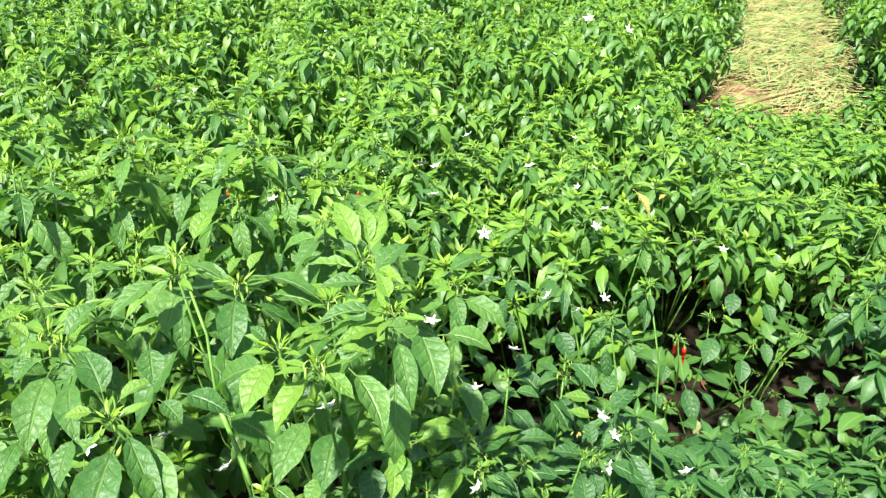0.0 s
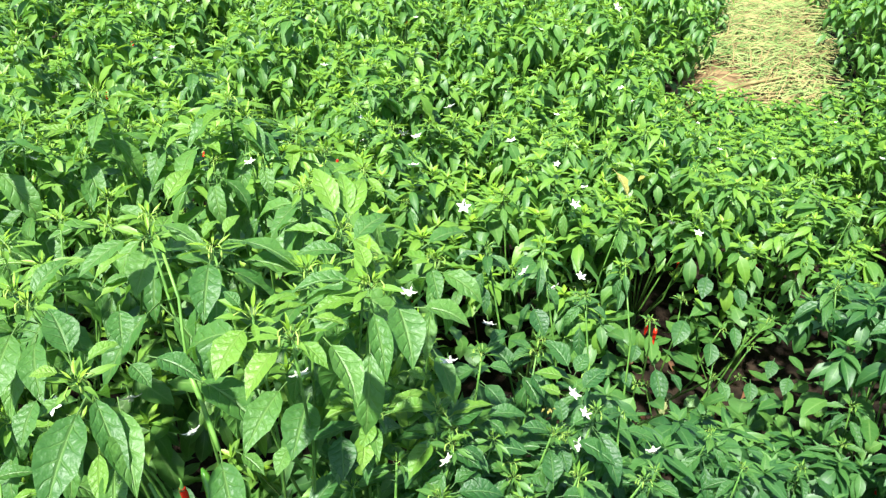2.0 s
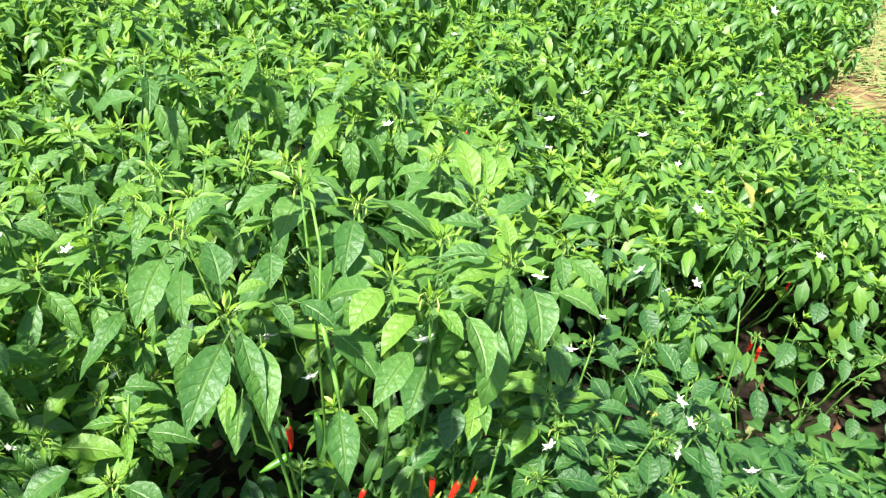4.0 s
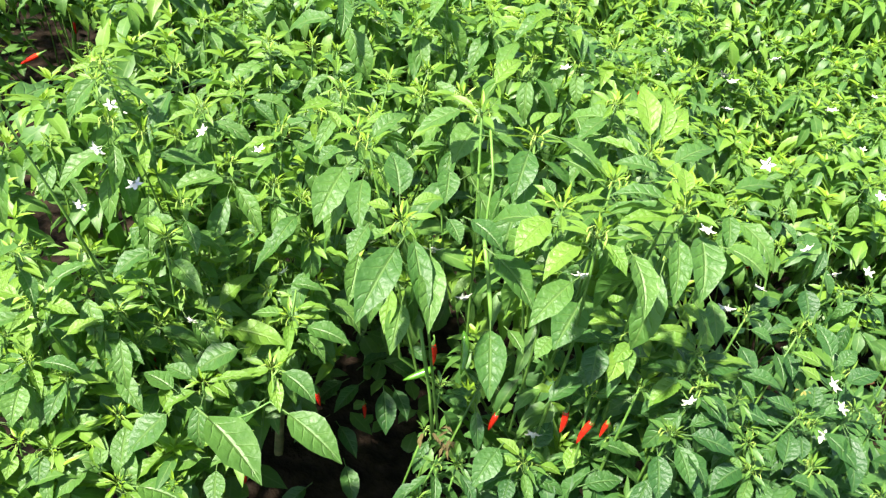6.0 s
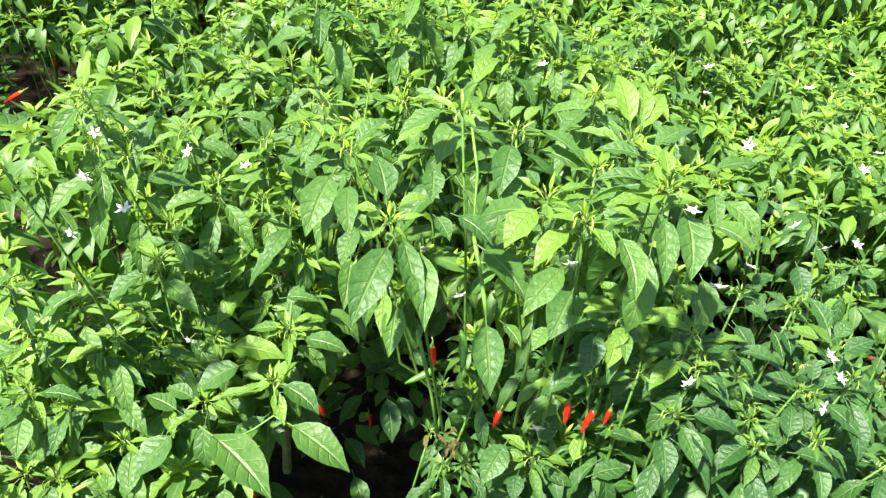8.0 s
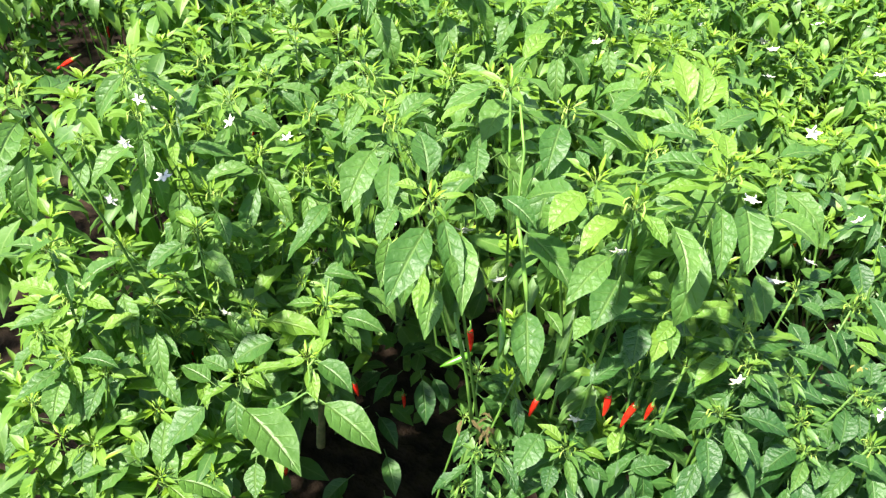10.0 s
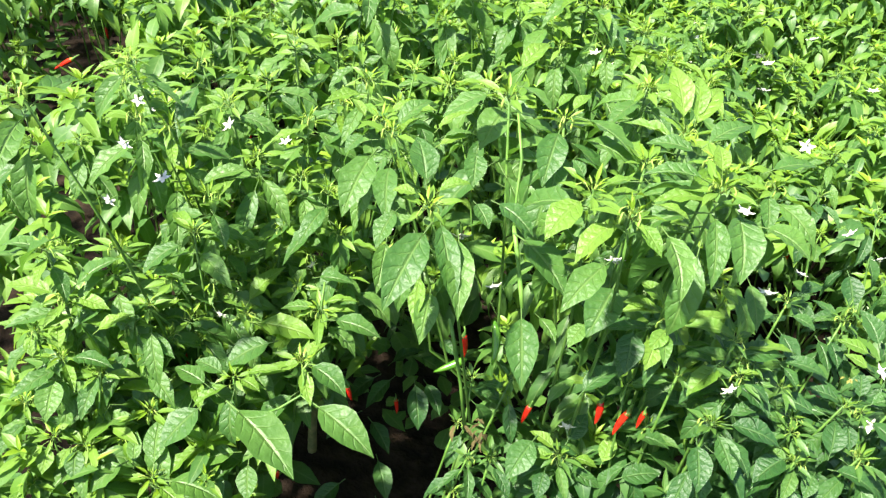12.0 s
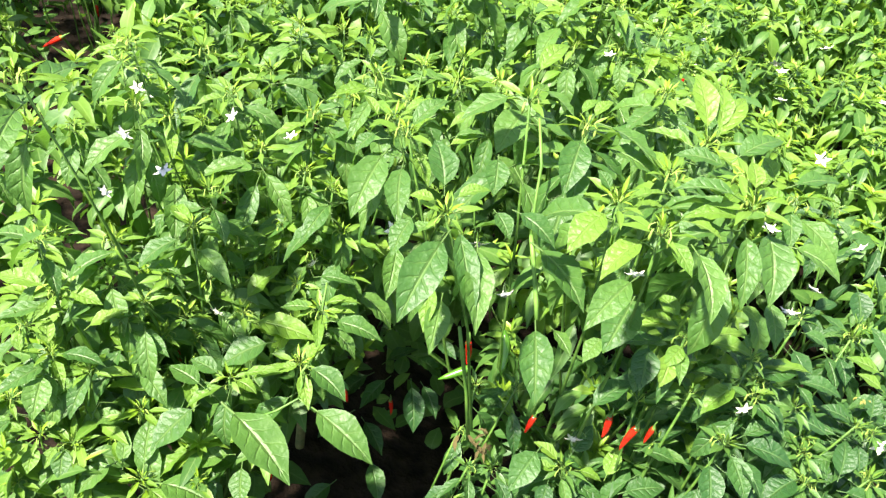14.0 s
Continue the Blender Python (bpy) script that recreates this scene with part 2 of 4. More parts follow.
# ---- flower and fruit, built once ----
def flower_meshes():
    """A nodding white star of five petals, face down, with its stamens; the origin is where the stalk leaves the branch."""
    pts = [(0, 0, 0), (0, 0.006, 0.006), (0, 0.014, 0.004), (0, 0.018, -0.006)]
    stalk = mesh_from("pedicel", *tube(pts, [0.0009, 0.0008, 0.0008, 0.0014], 5), [stem_green])
    v, f = [], []
    for i in range(5):
        a = i * 2 * math.pi / 5
        c, s = math.cos(a), math.sin(a)
        base = len(v)
        for r, w, z in ((0.001, 0.0012, 0.0), (0.004, 0.0032, -0.002), (0.008, 0.0024, -0.0026), (0.0125, 0.0003, -0.0006)):
            for q, dz in ((-1, 0.0), (0, -0.0006), (1, 0.0)):
                x, y = r, q * w
                v.append((c * x - s * y, 0.019 + s * x + c * y, -0.007 + z + dz))
        for j in range(3):
            for q in range(2):
                b = base + j * 3 + q
                f.append((b, b + 1, b + 4, b + 3))
    petals = mesh_from("flower", v, f, [petal_white])
    pieces = []
    for i in range(5):
        a = i * 2 * math.pi / 5 + 0.6
        pieces.append(tube([(0.001 * math.cos(a), 0.019 + 0.001 * math.sin(a), -0.008), (0.0024 * math.cos(a), 0.019 + 0.0024 * math.sin(a), -0.0135)], [0.0005, 0.0009], 4))
    sv, sf, _ = merged(pieces)
    return petals, stalk, mesh_from("flower_centre", sv, sf, [stamen_grey])


FLOWER, PEDICEL, STAMENS = flower_meshes()


def fruit_meshes():
    """A slim hanging pod with a bent tip, and its green stalk with the cap."""
    pts, rad = [], []
    for i in range(9):
        t = i / 8
        pts.append((0.003 * math.sin(t * 2.4), 0.002 * t * t, -0.018 - 0.05 * t))
        rad.append(0.0055 * (1 - t ** 2.2) ** 0.8 * (0.78 + 0.22 * min(1, t * 5)) + 0.0004)
    pod = mesh_from("chili", *tube(pts, rad, 8), [fruit_red])
    stalk = mesh_from("fruit_stalk", *tube([(0, 0, 0), (0.002, 0, -0.009), (0, 0, -0.017), (0, 0, -0.021)], [0.0012, 0.0013, 0.0035, 0.0058], 7), [stem_green])
    return pod, stalk


POD, POD_STALK = fruit_meshes()


def add_flower(plant, base, az, size=1.0):
    m = Matrix.Translation(base) @ Matrix.Rotation(az - math.pi / 2, 4, "Z") @ Matrix.Rotation(rng.uniform(-0.7, 0.9), 4, "X") @ Matrix.Rotation(rng.uniform(-0.5, 0.5), 4, "Y") @ Matrix.Diagonal((size, size, size, 1))
    fl = part("flower", FLOWER, plant, m, "small white star-shaped flower")
    part("pedicel", PEDICEL, fl)
    part("flower_centre", STAMENS, fl)


def add_fruit(plant, base, size=1.0, turn=None, lean=0.0):
    if turn is None:
        turn, lean = rng.uniform(0, 6.28), rng.uniform(-0.25, 0.25)
    m = Matrix.Translation(base) @ Matrix.Rotation(turn, 4, "Z") @ Matrix.Rotation(lean, 4, "X") @ Matrix.Diagonal((size, size, size, 1))
    pod = part("chili", POD, plant, m, "ripe glossy red chili")
    part("fruit_stalk", POD_STALK, pod)


# ---- plants ----
def tuft_mesh(seed):
    """The pale crowded tip of a shoot: small upright leaves and hooked bud stalks, of unit leaf length 0.03 m."""
    r = random.Random(seed)
    vs, fs, uvs, slots, n, a = [], [], [], [], 0, r.uniform(0, 6.28)
    for i in range(13):
        a += 2.4 + r.uniform(-0.3, 0.3)
        inner = i < 8
        el = r.uniform(0.3, 1.2) if inner else r.uniform(0.0, 0.6)
        size = r.uniform(0.008, 0.019) if inner else r.uniform(0.02, 0.032)
        v, f, uv, _ = LOW[r.choice((8, 9, 8)) if inner else r.choice((0, 4, 1))]
        m = np.array(leaf_pose((0.002 * math.cos(a), 0.002 * math.sin(a), -0.002 if inner else -0.007), a, el, r.uniform(-0.4, 0.4), size, 0.8 if inner else 0.72))
        vs.append(v @ m[:3, :3].T + m[:3, 3])
        fs += [tuple(q + n for q in g) for g in f]
        slots += [0 if i < 8 else 1] * len(f)
        uvs.append(uv)
        n += len(v)
    for i in range(r.choice((2, 3, 4, 5))):
        b = r.uniform(0, 6.28)
        c, q = math.cos(b), math.sin(b)
        reach = r.uniform(0.009, 0.016)
        pts = [(0, 0, -0.008), (c * reach * 0.6, q * reach * 0.6, 0.002), (c * reach, q * reach, -0.002), (c * reach, q * reach, -0.008), (c * reach, q * reach, -0.012)]
        v, f = tube(pts, [0.0006, 0.0006, 0.0008, 0.0015, 0.0006], 5)
        vs.append(np.array([tuple(p) for p in v]))
        fs += [tuple(k + n for k in g) for g in f]
        slots += [2] * len(f)
        uvs.append(np.full((len(v), 2), 0.3))
        n += len(v)
    return mesh_from("shoot_tip", np.concatenate(vs), fs, [tuft_young, foliage_fresh, bud_pale], np.concatenate(uvs), slots)


def shoot_leaves(tip, r, k=1.0, big=5, lower=2, fresh=3):
    """Leaves of one shoot below its tuft: (fresh, base, heading, climb, roll, length, shape)."""
    out, a = [], r.uniform(0, 6.28)
    tip = Vector(tip)
    rows = ((fresh, 0.012, 0.5, -0.05, 0.034, 0.05, True), (4, 0.024, 0.2, -0.4, 0.048, 0.066, False),
            (big, 0.048, -0.1, -0.85, 0.056, 0.076, False), (lower, 0.1, -0.3, -0.9, 0.05, 0.07, False))
    for count, down, e0, e1, s0, s1, pale in rows:
        for i in range(count):
            a += 2.4 + r.uniform(-0.35, 0.35)
            e = r.uniform(min(e0, e1), max(e0, e1))
            base = tip - Vector((0, 0, down * k * r.uniform(0.6, 1.4)))
            shape = r.choice((1, 5, 2, 4)) if pale else r.choice((1, 2, 3, 5, 6, 2, 3, 5))
            out.append((pale, base, a, e, r.uniform(-0.3, 0.3), k * 0.93 * r.uniform(s0, s1), shape, r.uniform(0.68, 0.92)))
    return out


def stem_and_branches(base, tips, r, top=0.3):
    """The woody stem from the ground to its fork, and a green branch to every shoot. Places are relative to the base."""
    fork = Vector((r.uniform(-0.02, 0.02), r.uniform(-0.02, 0.02), top))
    pts = [(0, 0, -0.02), (r.uniform(-0.006, 0.006), r.uniform(-0.006, 0.006), top * 0.5), fork]
    stem = tube(pts, [0.009, 0.0075, 0.006], 7)
    branches = []
    for t in tips:
        t = Vector(t)
        mid = Vector((fork.x + (t.x - fork.x) * 0.72, fork.y + (t.y - fork.y) * 0.72, fork.z + (t.z - fork.z) * 0.42))
        mid += Vector((r.uniform(-0.015, 0.015), r.uniform(-0.015, 0.015), r.uniform(-0.03, 0.01)))
        start = fork.lerp(Vector((0, 0, 0)), r.uniform(0, 0.35))
        high = mid.lerp(t, 0.5) + Vector((r.uniform(-0.008, 0.008), r.uniform(-0.008, 0.008), 0.012))
        branches.append(tube([start, mid, high, t - Vector((0, 0, 0.003))], [0.0026, 0.0018, 0.0014, 0.0011], 5))
    return stem, branches


TUFTS = [tuft_mesh(70 + i) for i in range(7)]
# tips in darker leaf colours for the plants whose shade is painted in
DULL_TUFTS = []
for t in TUFTS:
    t = t.copy()
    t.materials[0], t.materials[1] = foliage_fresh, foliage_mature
    DULL_TUFTS.append(t)


def inner_mesh(seed):
    """Shaded leaves inside a plant one metre high and 0.22 m in radius."""
    r = random.Random(seed)
    vs, fs, uvs, n = [], [], [], 0
    for _ in range(110):
        a, q, z = r.uniform(0, 6.28), 0.22 * math.sqrt(r.random()), r.uniform(0.22, 0.84)
        v, f, uv, _ = MID[r.randrange(8)]
        m = np.array(leaf_pose((0, 0, 0), r.uniform(0, 6.28), r.uniform(-0.8, 0.25), r.uniform(-0.5, 0.5), r.uniform(0.045, 0.07)))
        vs.append(v @ m[:3, :3].T + np.array((q * math.cos(a), q * math.sin(a), z)))
        fs += [tuple(i + n for i in g) for g in f]
        uvs.append(uv)
        n += len(v)
    return mesh_from("foliage", np.concatenate(vs), fs, [foliage_mature], np.concatenate(uvs))


INNER = [inner_mesh(90 + i) for i in range(5)]
PLANTS = []

# ---- leaf-free tubes along the camera's view into the gaps: two ends and a radius ----
HOLLOWS = [
    ((-0.235, 0.42, 0.58), (-0.34, 0.63, 0.3), 0.07), ((-0.34, 0.63, 0.3), (-0.39, 0.74, 0.17), 0.06),
    ((-0.29, 0.38, 0.5), (-0.38, 0.545, 0.25), 0.065), ((-0.25, 0.49, 0.57), (-0.3, 0.62, 0.43), 0.05),
    ((0.35, 0.86, 0.6), (0.43, 1.09, 0.45), 0.05), ((0.43, 1.09, 0.45), (0.58, 1.48, 0.19), 0.075),
    ((0.37, 0.84, 0.47), (0.61, 1.39, 0.0), 0.055), ((0.44, 0.8, 0.55), (0.52, 0.926, 0.45), 0.035),
    ((0.52, 0.926, 0.45), (0.74, 1.32, 0.14), 0.075), ((0.47, 0.88, 0.45), (0.68, 1.3, 0.1), 0.04),
    ((-0.95, 0.78, 0.66), (-1.6, 1.32, 0.25), 0.05),
]
VIEW_SIDE = Vector((-0.03, 0.0, 1.18))  # near the camera's eye; leaves hiding placed flowers, fruit and leaves are cleared


# Clears the leaves between a place and the camera's side so it stays in view.
def clear_towards_view(p, reach, radius, off=0.004):
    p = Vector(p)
    d = (VIEW_SIDE - p).normalized()
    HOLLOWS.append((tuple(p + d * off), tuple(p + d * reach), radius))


PIECE_OF = {}
HOLLOW_ENDS, HOLLOW_TABLE = [], [None]


def in_hollow(points):
    """Which of the places lie inside an open hollow."""
    points = np.asarray(points, dtype=float).reshape(-1, 3)
    if len(HOLLOW_ENDS) != len(HOLLOWS):
        HOLLOW_ENDS[:] = [(*a, *b, radius) for a, b, radius in HOLLOWS]
        HOLLOW_TABLE[0] = np.array(HOLLOW_ENDS)
    table = HOLLOW_TABLE[0]
    a, d, radius = table[:, :3], table[:, 3:6] - table[:, :3], table[:, 6]
    inside = np.zeros(len(points), dtype=bool)
    for k in range(0, len(points), 2000):
        rel = points[k:k + 2000, None] - a
        t = np.clip((rel * d).sum(2) / (d * d).sum(1), 0, 1)
        inside[k:k + 2000] = (((rel - t[:, :, None] * d) ** 2).sum(2) < radius ** 2).any(1)
    return inside


def pruned(me, data, world):
    """The mesh without those of its leaves that would stand in a hollow; the mesh itself where there are none."""
    v, f, uv, slots = data
    m = np.array(world)
    w = v @ m[:3, :3].T + m[:3, 3]
    if id(f) not in PIECE_OF:
        step = np.zeros(len(v) + 1, dtype=int)
        for q in f:
            step[min(q) + 1] += 1
            step[max(q) + 1] -= 1
        PIECE_OF[id(f)] = np.cumsum(np.cumsum(step)[:len(v)] == 0) - 1
    piece = PIECE_OF[id(f)]
    count = np.bincount(piece)
    centre = np.stack([np.bincount(piece, w[:, i]) / count for i in range(3)], axis=1)
    out = in_hollow(centre)
    if not out.any():
        return me
    keep = ~out[piece]
    number = (np.cumsum(keep) - 1).tolist()
    stays = keep.tolist()
    faces = [(tuple([number[i] for i in q]), k) for q, k in zip(f, slots) if stays[q[0]]]
    return mesh_from(me.name, v[keep], [q for q, _ in faces], list(me.materials), uv[keep], [k for _, k in faces])


def mesh_data(me):
    """Vertices, faces, uv by vertex and material slots of a mesh."""
    v = np.array([tuple(q.co) for q in me.vertices])
    uv = np.zeros((len(v), 2))
    for loop, d in zip(me.loops, me.uv_layers[0].data):
        uv[loop.vertex_index] = d.uv
    return v, [tuple(p.vertices) for p in me.polygons], uv, [p.material_index for p in me.polygons]


INNER_DATA = [mesh_data(q) for q in INNER]


def near_plant(base, tips, label, k=1.0, big=5, lower=2, held=(), flowers=0.35, fruits=2, seed=1, inner=1.0, fill=None, fresh=3, shade_toned=False, pale=()):
    """A chili plant of single leaves. base and tips are places in the world; held: leaves given by base and tip."""
    r = random.Random(seed)
    plant = new("chili_plant")
    plant.location = base
    tagged(plant, label, "chili plant", "chili plants of the field")
    PLANTS.append(plant)
    b = Vector(base)
    rel = [Vector(t) - b for t in tips]
    lowest = min(t.z for t in rel)
    stem, branches = stem_and_branches(base, rel, r, max(0.12, lowest * 0.45))
    if held or pale:
        part("stem", mesh_from("stem", *stem, [stem_woody]), plant)
        for br in branches:
            part("branch", mesh_from("branch", *br, [stem_green]), plant)
    else:
        sv, sf, _ = merged([stem] + branches)
        part("stem", mesh_from("stem", sv, sf, [stem_green]), plant)
    for t in rel:
        kk = k * r.uniform(0.85, 1.12)
        tilt = Matrix.Rotation(r.uniform(-0.25, 0.25), 4, "X") @ Matrix.Rotation(r.uniform(0, 6.28), 4, "Z")
        part("shoot_tip", r.choice(DULL_TUFTS if shade_toned else TUFTS), plant, Matrix.Translation(t) @ tilt @ Matrix.Diagonal((kk * 0.85, kk * 0.85, kk * 0.85, 1)), "pale yellow-green crowded young leaves")
        for young, lb, az, el, roll, size, shape, slim in shoot_leaves(t, r, kk, big, lower, fresh):
            m = leaf_pose(lb, az, el, roll, size, slim)
            if in_hollow([b + m @ Vector((0, y, 0)) for y in (0.35, 0.7, 1.05)]).any():
                continue
            # darker leaf colours stand in for shade on some plants
            part("leaf", LEAF[("mature" if young else "deep") if shade_toned else ("fresh" if young else "mature")][shape], plant, m)
        if r.random() < flowers:
            az = r.uniform(0, 6.28)
            add_flower(plant, t + Vector((0.016 * math.cos(az), 0.016 * math.sin(az), -0.03)), az, r.uniform(0.58, 0.72))
    for leaves, kind in ((held, "deep" if shade_toned else "mature"), (pale, "fresh")):
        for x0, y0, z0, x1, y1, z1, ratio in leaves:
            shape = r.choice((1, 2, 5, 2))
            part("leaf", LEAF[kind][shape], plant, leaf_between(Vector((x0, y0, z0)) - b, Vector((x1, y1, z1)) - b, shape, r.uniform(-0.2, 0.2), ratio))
    for _ in range(fruits):
        t = r.choice(rel)
        add_fruit(plant, t * r.uniform(0.75, 0.9) + Vector((r.uniform(-0.04, 0.04), r.uniform(-0.04, 0.04), -0.08)), r.uniform(0.6, 0.8))
    if inner:
        height = sum(t.z for t in rel) / len(rel)
        m = Matrix.Rotation(r.uniform(0, 6.28), 4, "Z") @ Matrix.Diagonal((inner, inner, height, 1))
        which = r.randrange(5)
        tagged(part("inner_foliage", pruned(INNER[which], INNER_DATA[which], plant.matrix_basis @ m), plant, m), kind="stuff")
    if fill:
        wide, high = fill
        m = Matrix.Rotation(r.uniform(0, 6.28), 4, "Z") @ Matrix.Diagonal((wide, wide, high / 0.68, 1))
        which = r.randrange(6)
        tagged(part("foliage", pruned((BUSHY_SHADE if shade_toned else BUSHY)[which], DATA[which], plant.matrix_basis @ m), plant, m), kind="stuff")
    return plant


def dome(r, n, radius, height, skirt=3):
    """Shoot places of a bushy plant above its base."""
    out = []
    for i in range(n):
        a, q = i * 2.4 + r.uniform(-0.4, 0.4), radius * math.sqrt((i + 0.5) / n)
        out.append(Vector((q * math.cos(a), q * math.sin(a), height * (1 - 0.26 * (q / radius) ** 2) + r.uniform(-0.045, 0.04))))
    for i in range(skirt):
        a = r.uniform(0, 6.28)
        out.append(Vector((radius * math.cos(a), radius * math.sin(a), height * r.uniform(0.45, 0.65))))
    return out


def foliage_data(tips, r, k, big, lower, tuft=8, shapes=BARE):
    """All leaves of a far plant: vertices, faces, uv and material slots."""
    vs, fs, uvs, slots, n = [], [], [], [], 0
    for t in tips:
        for fresh, lb, az, el, roll, size, shape, slim in shoot_leaves(t, r, k * r.uniform(0.85, 1.15), big, lower):
            v, f, uv, _ = shapes[shape]
            m = np.array(leaf_pose(lb, az, el, roll, size, slim))
            vs.append(v @ m[:3, :3].T + m[:3, 3])
            fs += [tuple(i + n for i in q) for q in f]
            slots += [1 if fresh or r.random() < 0.25 else 0] * len(f)
            uvs.append(uv)
            n += len(v)
        a = r.uniform(0, 6.28)
        for i in range(tuft):
            v, f, uv, _tip = FAR[r.choice((8, 9, 4))]
            a += 2.4 + r.uniform(-0.4, 0.4)
            m = np.array(leaf_pose(Vector(t) - Vector((0, 0, 0.004 * i / tuft)), a, r.uniform(0.2, 0.5) + 0.6 * (1 - i / tuft), 0, k * (0.014 + 0.02 * i / tuft) * r.uniform(0.8, 1.2)))
            vs.append(v @ m[:3, :3].T + m[:3, 3])
            fs += [tuple(g + n for g in q) for q in f]
            slots += [2 if i < 0.6 * tuft else 1] * len(f)
            uvs.append(uv)
            n += len(v)
    return np.concatenate(vs), fs, np.concatenate(uvs), slots


# ---- joined foliage of six bushy plants ----
DATA, KIND_TIPS = [], []
for i in range(6):
    q = random.Random(50 + i)
    KIND_TIPS.append(dome(q, 30, 0.21, 0.68, 5))
    DATA.append(foliage_data(KIND_TIPS[-1], q, 1.04, 5, 1))
LIGHT = []
for i in range(4):
    q = random.Random(80 + i)
    LIGHT.append(foliage_data(dome(q, 14, 0.2, 0.68, 2), q, 1.05, 4, 0, 4, FAR))
BUSHY = [mesh_from("foliage", v, f, [foliage_mature, foliage_fresh, tuft_young], uv, slots) for v, f, uv, slots in DATA]

# the same bushes in leaf colours darkened as shade
BUSHY_SHADE = [mesh_from("foliage", v, f, [foliage_shade_tone, foliage_shade_tone, foliage_mature], uv, slots) for v, f, uv, slots in DATA]


# ---- ground ----
def on_path(x, y):
    """Across and along the strewn bank: it runs away from the camera to the right."""
    return x - (1.37 + (y - 2.96) * 0.4), y - 2.5


def bund(x, y):
    """Height of the bank that carries the path, over the beds; raised to fit the camera's view."""
    across, along = on_path(x, y)
    side = min(1.0, max(0.0, (0.46 - abs(across)) / 0.25))
    end = min(1.0, max(0.0, (along + 0.35) / 0.35))
    return 0.24 * side * side * (3 - 2 * side) * end


gm = bmesh.new()
bmesh.ops.create_grid(gm, x_segments=240, y_segments=240, size=1.0)
for v in gm.verts:
    for i in (0, 1):
        v.co[i] = math.copysign(abs(v.co[i]) ** 5 * 600 + abs(v.co[i]) * 8, v.co[i])
    v.co.y += 3
    v.co.z = bund(v.co.x, v.co.y) + 0.018 * noise.noise(Vector((v.co.x * 3.1, v.co.y * 3.1, 0))) - 0.01
me = bpy.data.meshes.new("ground")
gm.to_mesh(me)
gm.free()
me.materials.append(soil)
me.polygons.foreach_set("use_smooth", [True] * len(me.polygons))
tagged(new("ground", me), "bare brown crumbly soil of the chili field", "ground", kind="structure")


# ---- the straw-strewn path between the plants ----
def strewn(name, count, seed, mat, label, length, keep):
    r = random.Random(seed)
    v, f = [], []
    while count:
        x, y = r.uniform(0.8, 3.2), r.uniform(2.38, 6.2)
        if not keep(x, y, r):
            continue
        count -= 1
        a, l, w = 0.25 + r.gauss(0, 0.65), length * r.uniform(0.5, 1.3), r.uniform(0.0012, 0.0028)
        g = bund(x, y)
        c, s, z = math.cos(a), math.sin(a), g + r.uniform(0.004, 0.07)
        z2, arch = z + r.uniform(-0.05, 0.06), r.uniform(0, 0.04)
        n = len(v)
        for t, zz in ((-0.5, z), (0.0, (z + z2) / 2 + arch), (0.5, max(z2, g + 0.003))):
            px, py = x + c * l * t, y + s * l * t
            v += [(px - s * w, py + c * w, zz), (px + s * w, py - c * w, zz), (px, py, zz + w)]
        for j in (0, 3):
            for q in range(3):
                f.append((n + j + q, n + j + (q + 1) % 3, n + j + 3 + (q + 1) % 3, n + j + 3 + q))
    return tagged(new(name, mesh_from(name, v, f, [mat], smooth=False)), label, "straw", kind="stuff")


def path_keep(x, y, r):
    """Straw lies thick down the middle, thins out in patches, at the ragged edges and towards the near end."""
    across = on_path(x, y)[0]
    if abs(across) > 0.3 + 0.12 * noise.noise(Vector((y * 2.3, 4 if across > 0 else 9, 1))) + r.uniform(-0.08, 0.06):
        return False
    thick = 0.6 + 1.1 * noise.noise(Vector((x * 4.5, y * 2.6, 9)))
    if across < -0.02 and y < 3.25:
        thick -= 0.55
    return r.random() < max(0.05, thick) * min(1.0, max(0.1, (y - 2.45) / 0.5))


strewn("straw", 2400, 21, straw_dry, "dry yellow straw strewn over the path", 0.21, path_keep)
strewn("cut_grass", 4200, 22, straw_green, "wilting cut grass strewn over the path", 0.19, path_keep)

# ---- the bank's dry earth, and what lies at its near end ----
v, f = [], []
for i in range(61):
    for j in range(13):
        y = 2.2 + i * 0.062
        x = 1.37 + (y - 2.96) * 0.4 + (j - 6) * 0.058
        edge = min(1.0, (6 - abs(j - 6)) / 2) * min(1.0, i / 4)
        v.append((x, y, bund(x, y) + 0.016 * edge + 0.014 * noise.noise(Vector((x * 9, y * 9, 2))) * edge - 0.02 * (1 - edge)))
        if i and j:
            a = i * 13 + j
            f.append((a - 14, a - 13, a, a - 1))
tagged(new("bank", mesh_from("bank", v, f, [dry_soil])), "low bank of dry tan earth under strewn straw", "bank", kind="structure")


def stick(points, radius, label):
    pts = [Vector(p) for p in points]
    tagged(new("twig", mesh_from("twig", *tube(pts, [radius, radius * 0.9, radius * 0.75, radius * 0.5], 6), [straw_dry])), label, "twig", "twigs on the bank")


stick(((1.06, 2.7, 0.3), (1.25, 2.83, 0.318), (1.46, 2.96, 0.318), (1.66, 3.09, 0.296)), 0.009, "long dry twig lying across strewn straw")
stick(((1.06, 2.51, 0.264), (1.1, 2.57, 0.274), (1.15, 2.63, 0.274), (1.19, 2.69, 0.268)), 0.006, "short dry twig lying on the bank's end")
fallen = new("fallen_leaf", LEAF["yellow"][1])
fallen.matrix_basis = leaf_pose((1.1, 2.53, 0.272), 0.9, 0.1, 0.2, 0.085)
tagged(fallen, "yellow fallen leaf lying on the dry bank", "leaf")


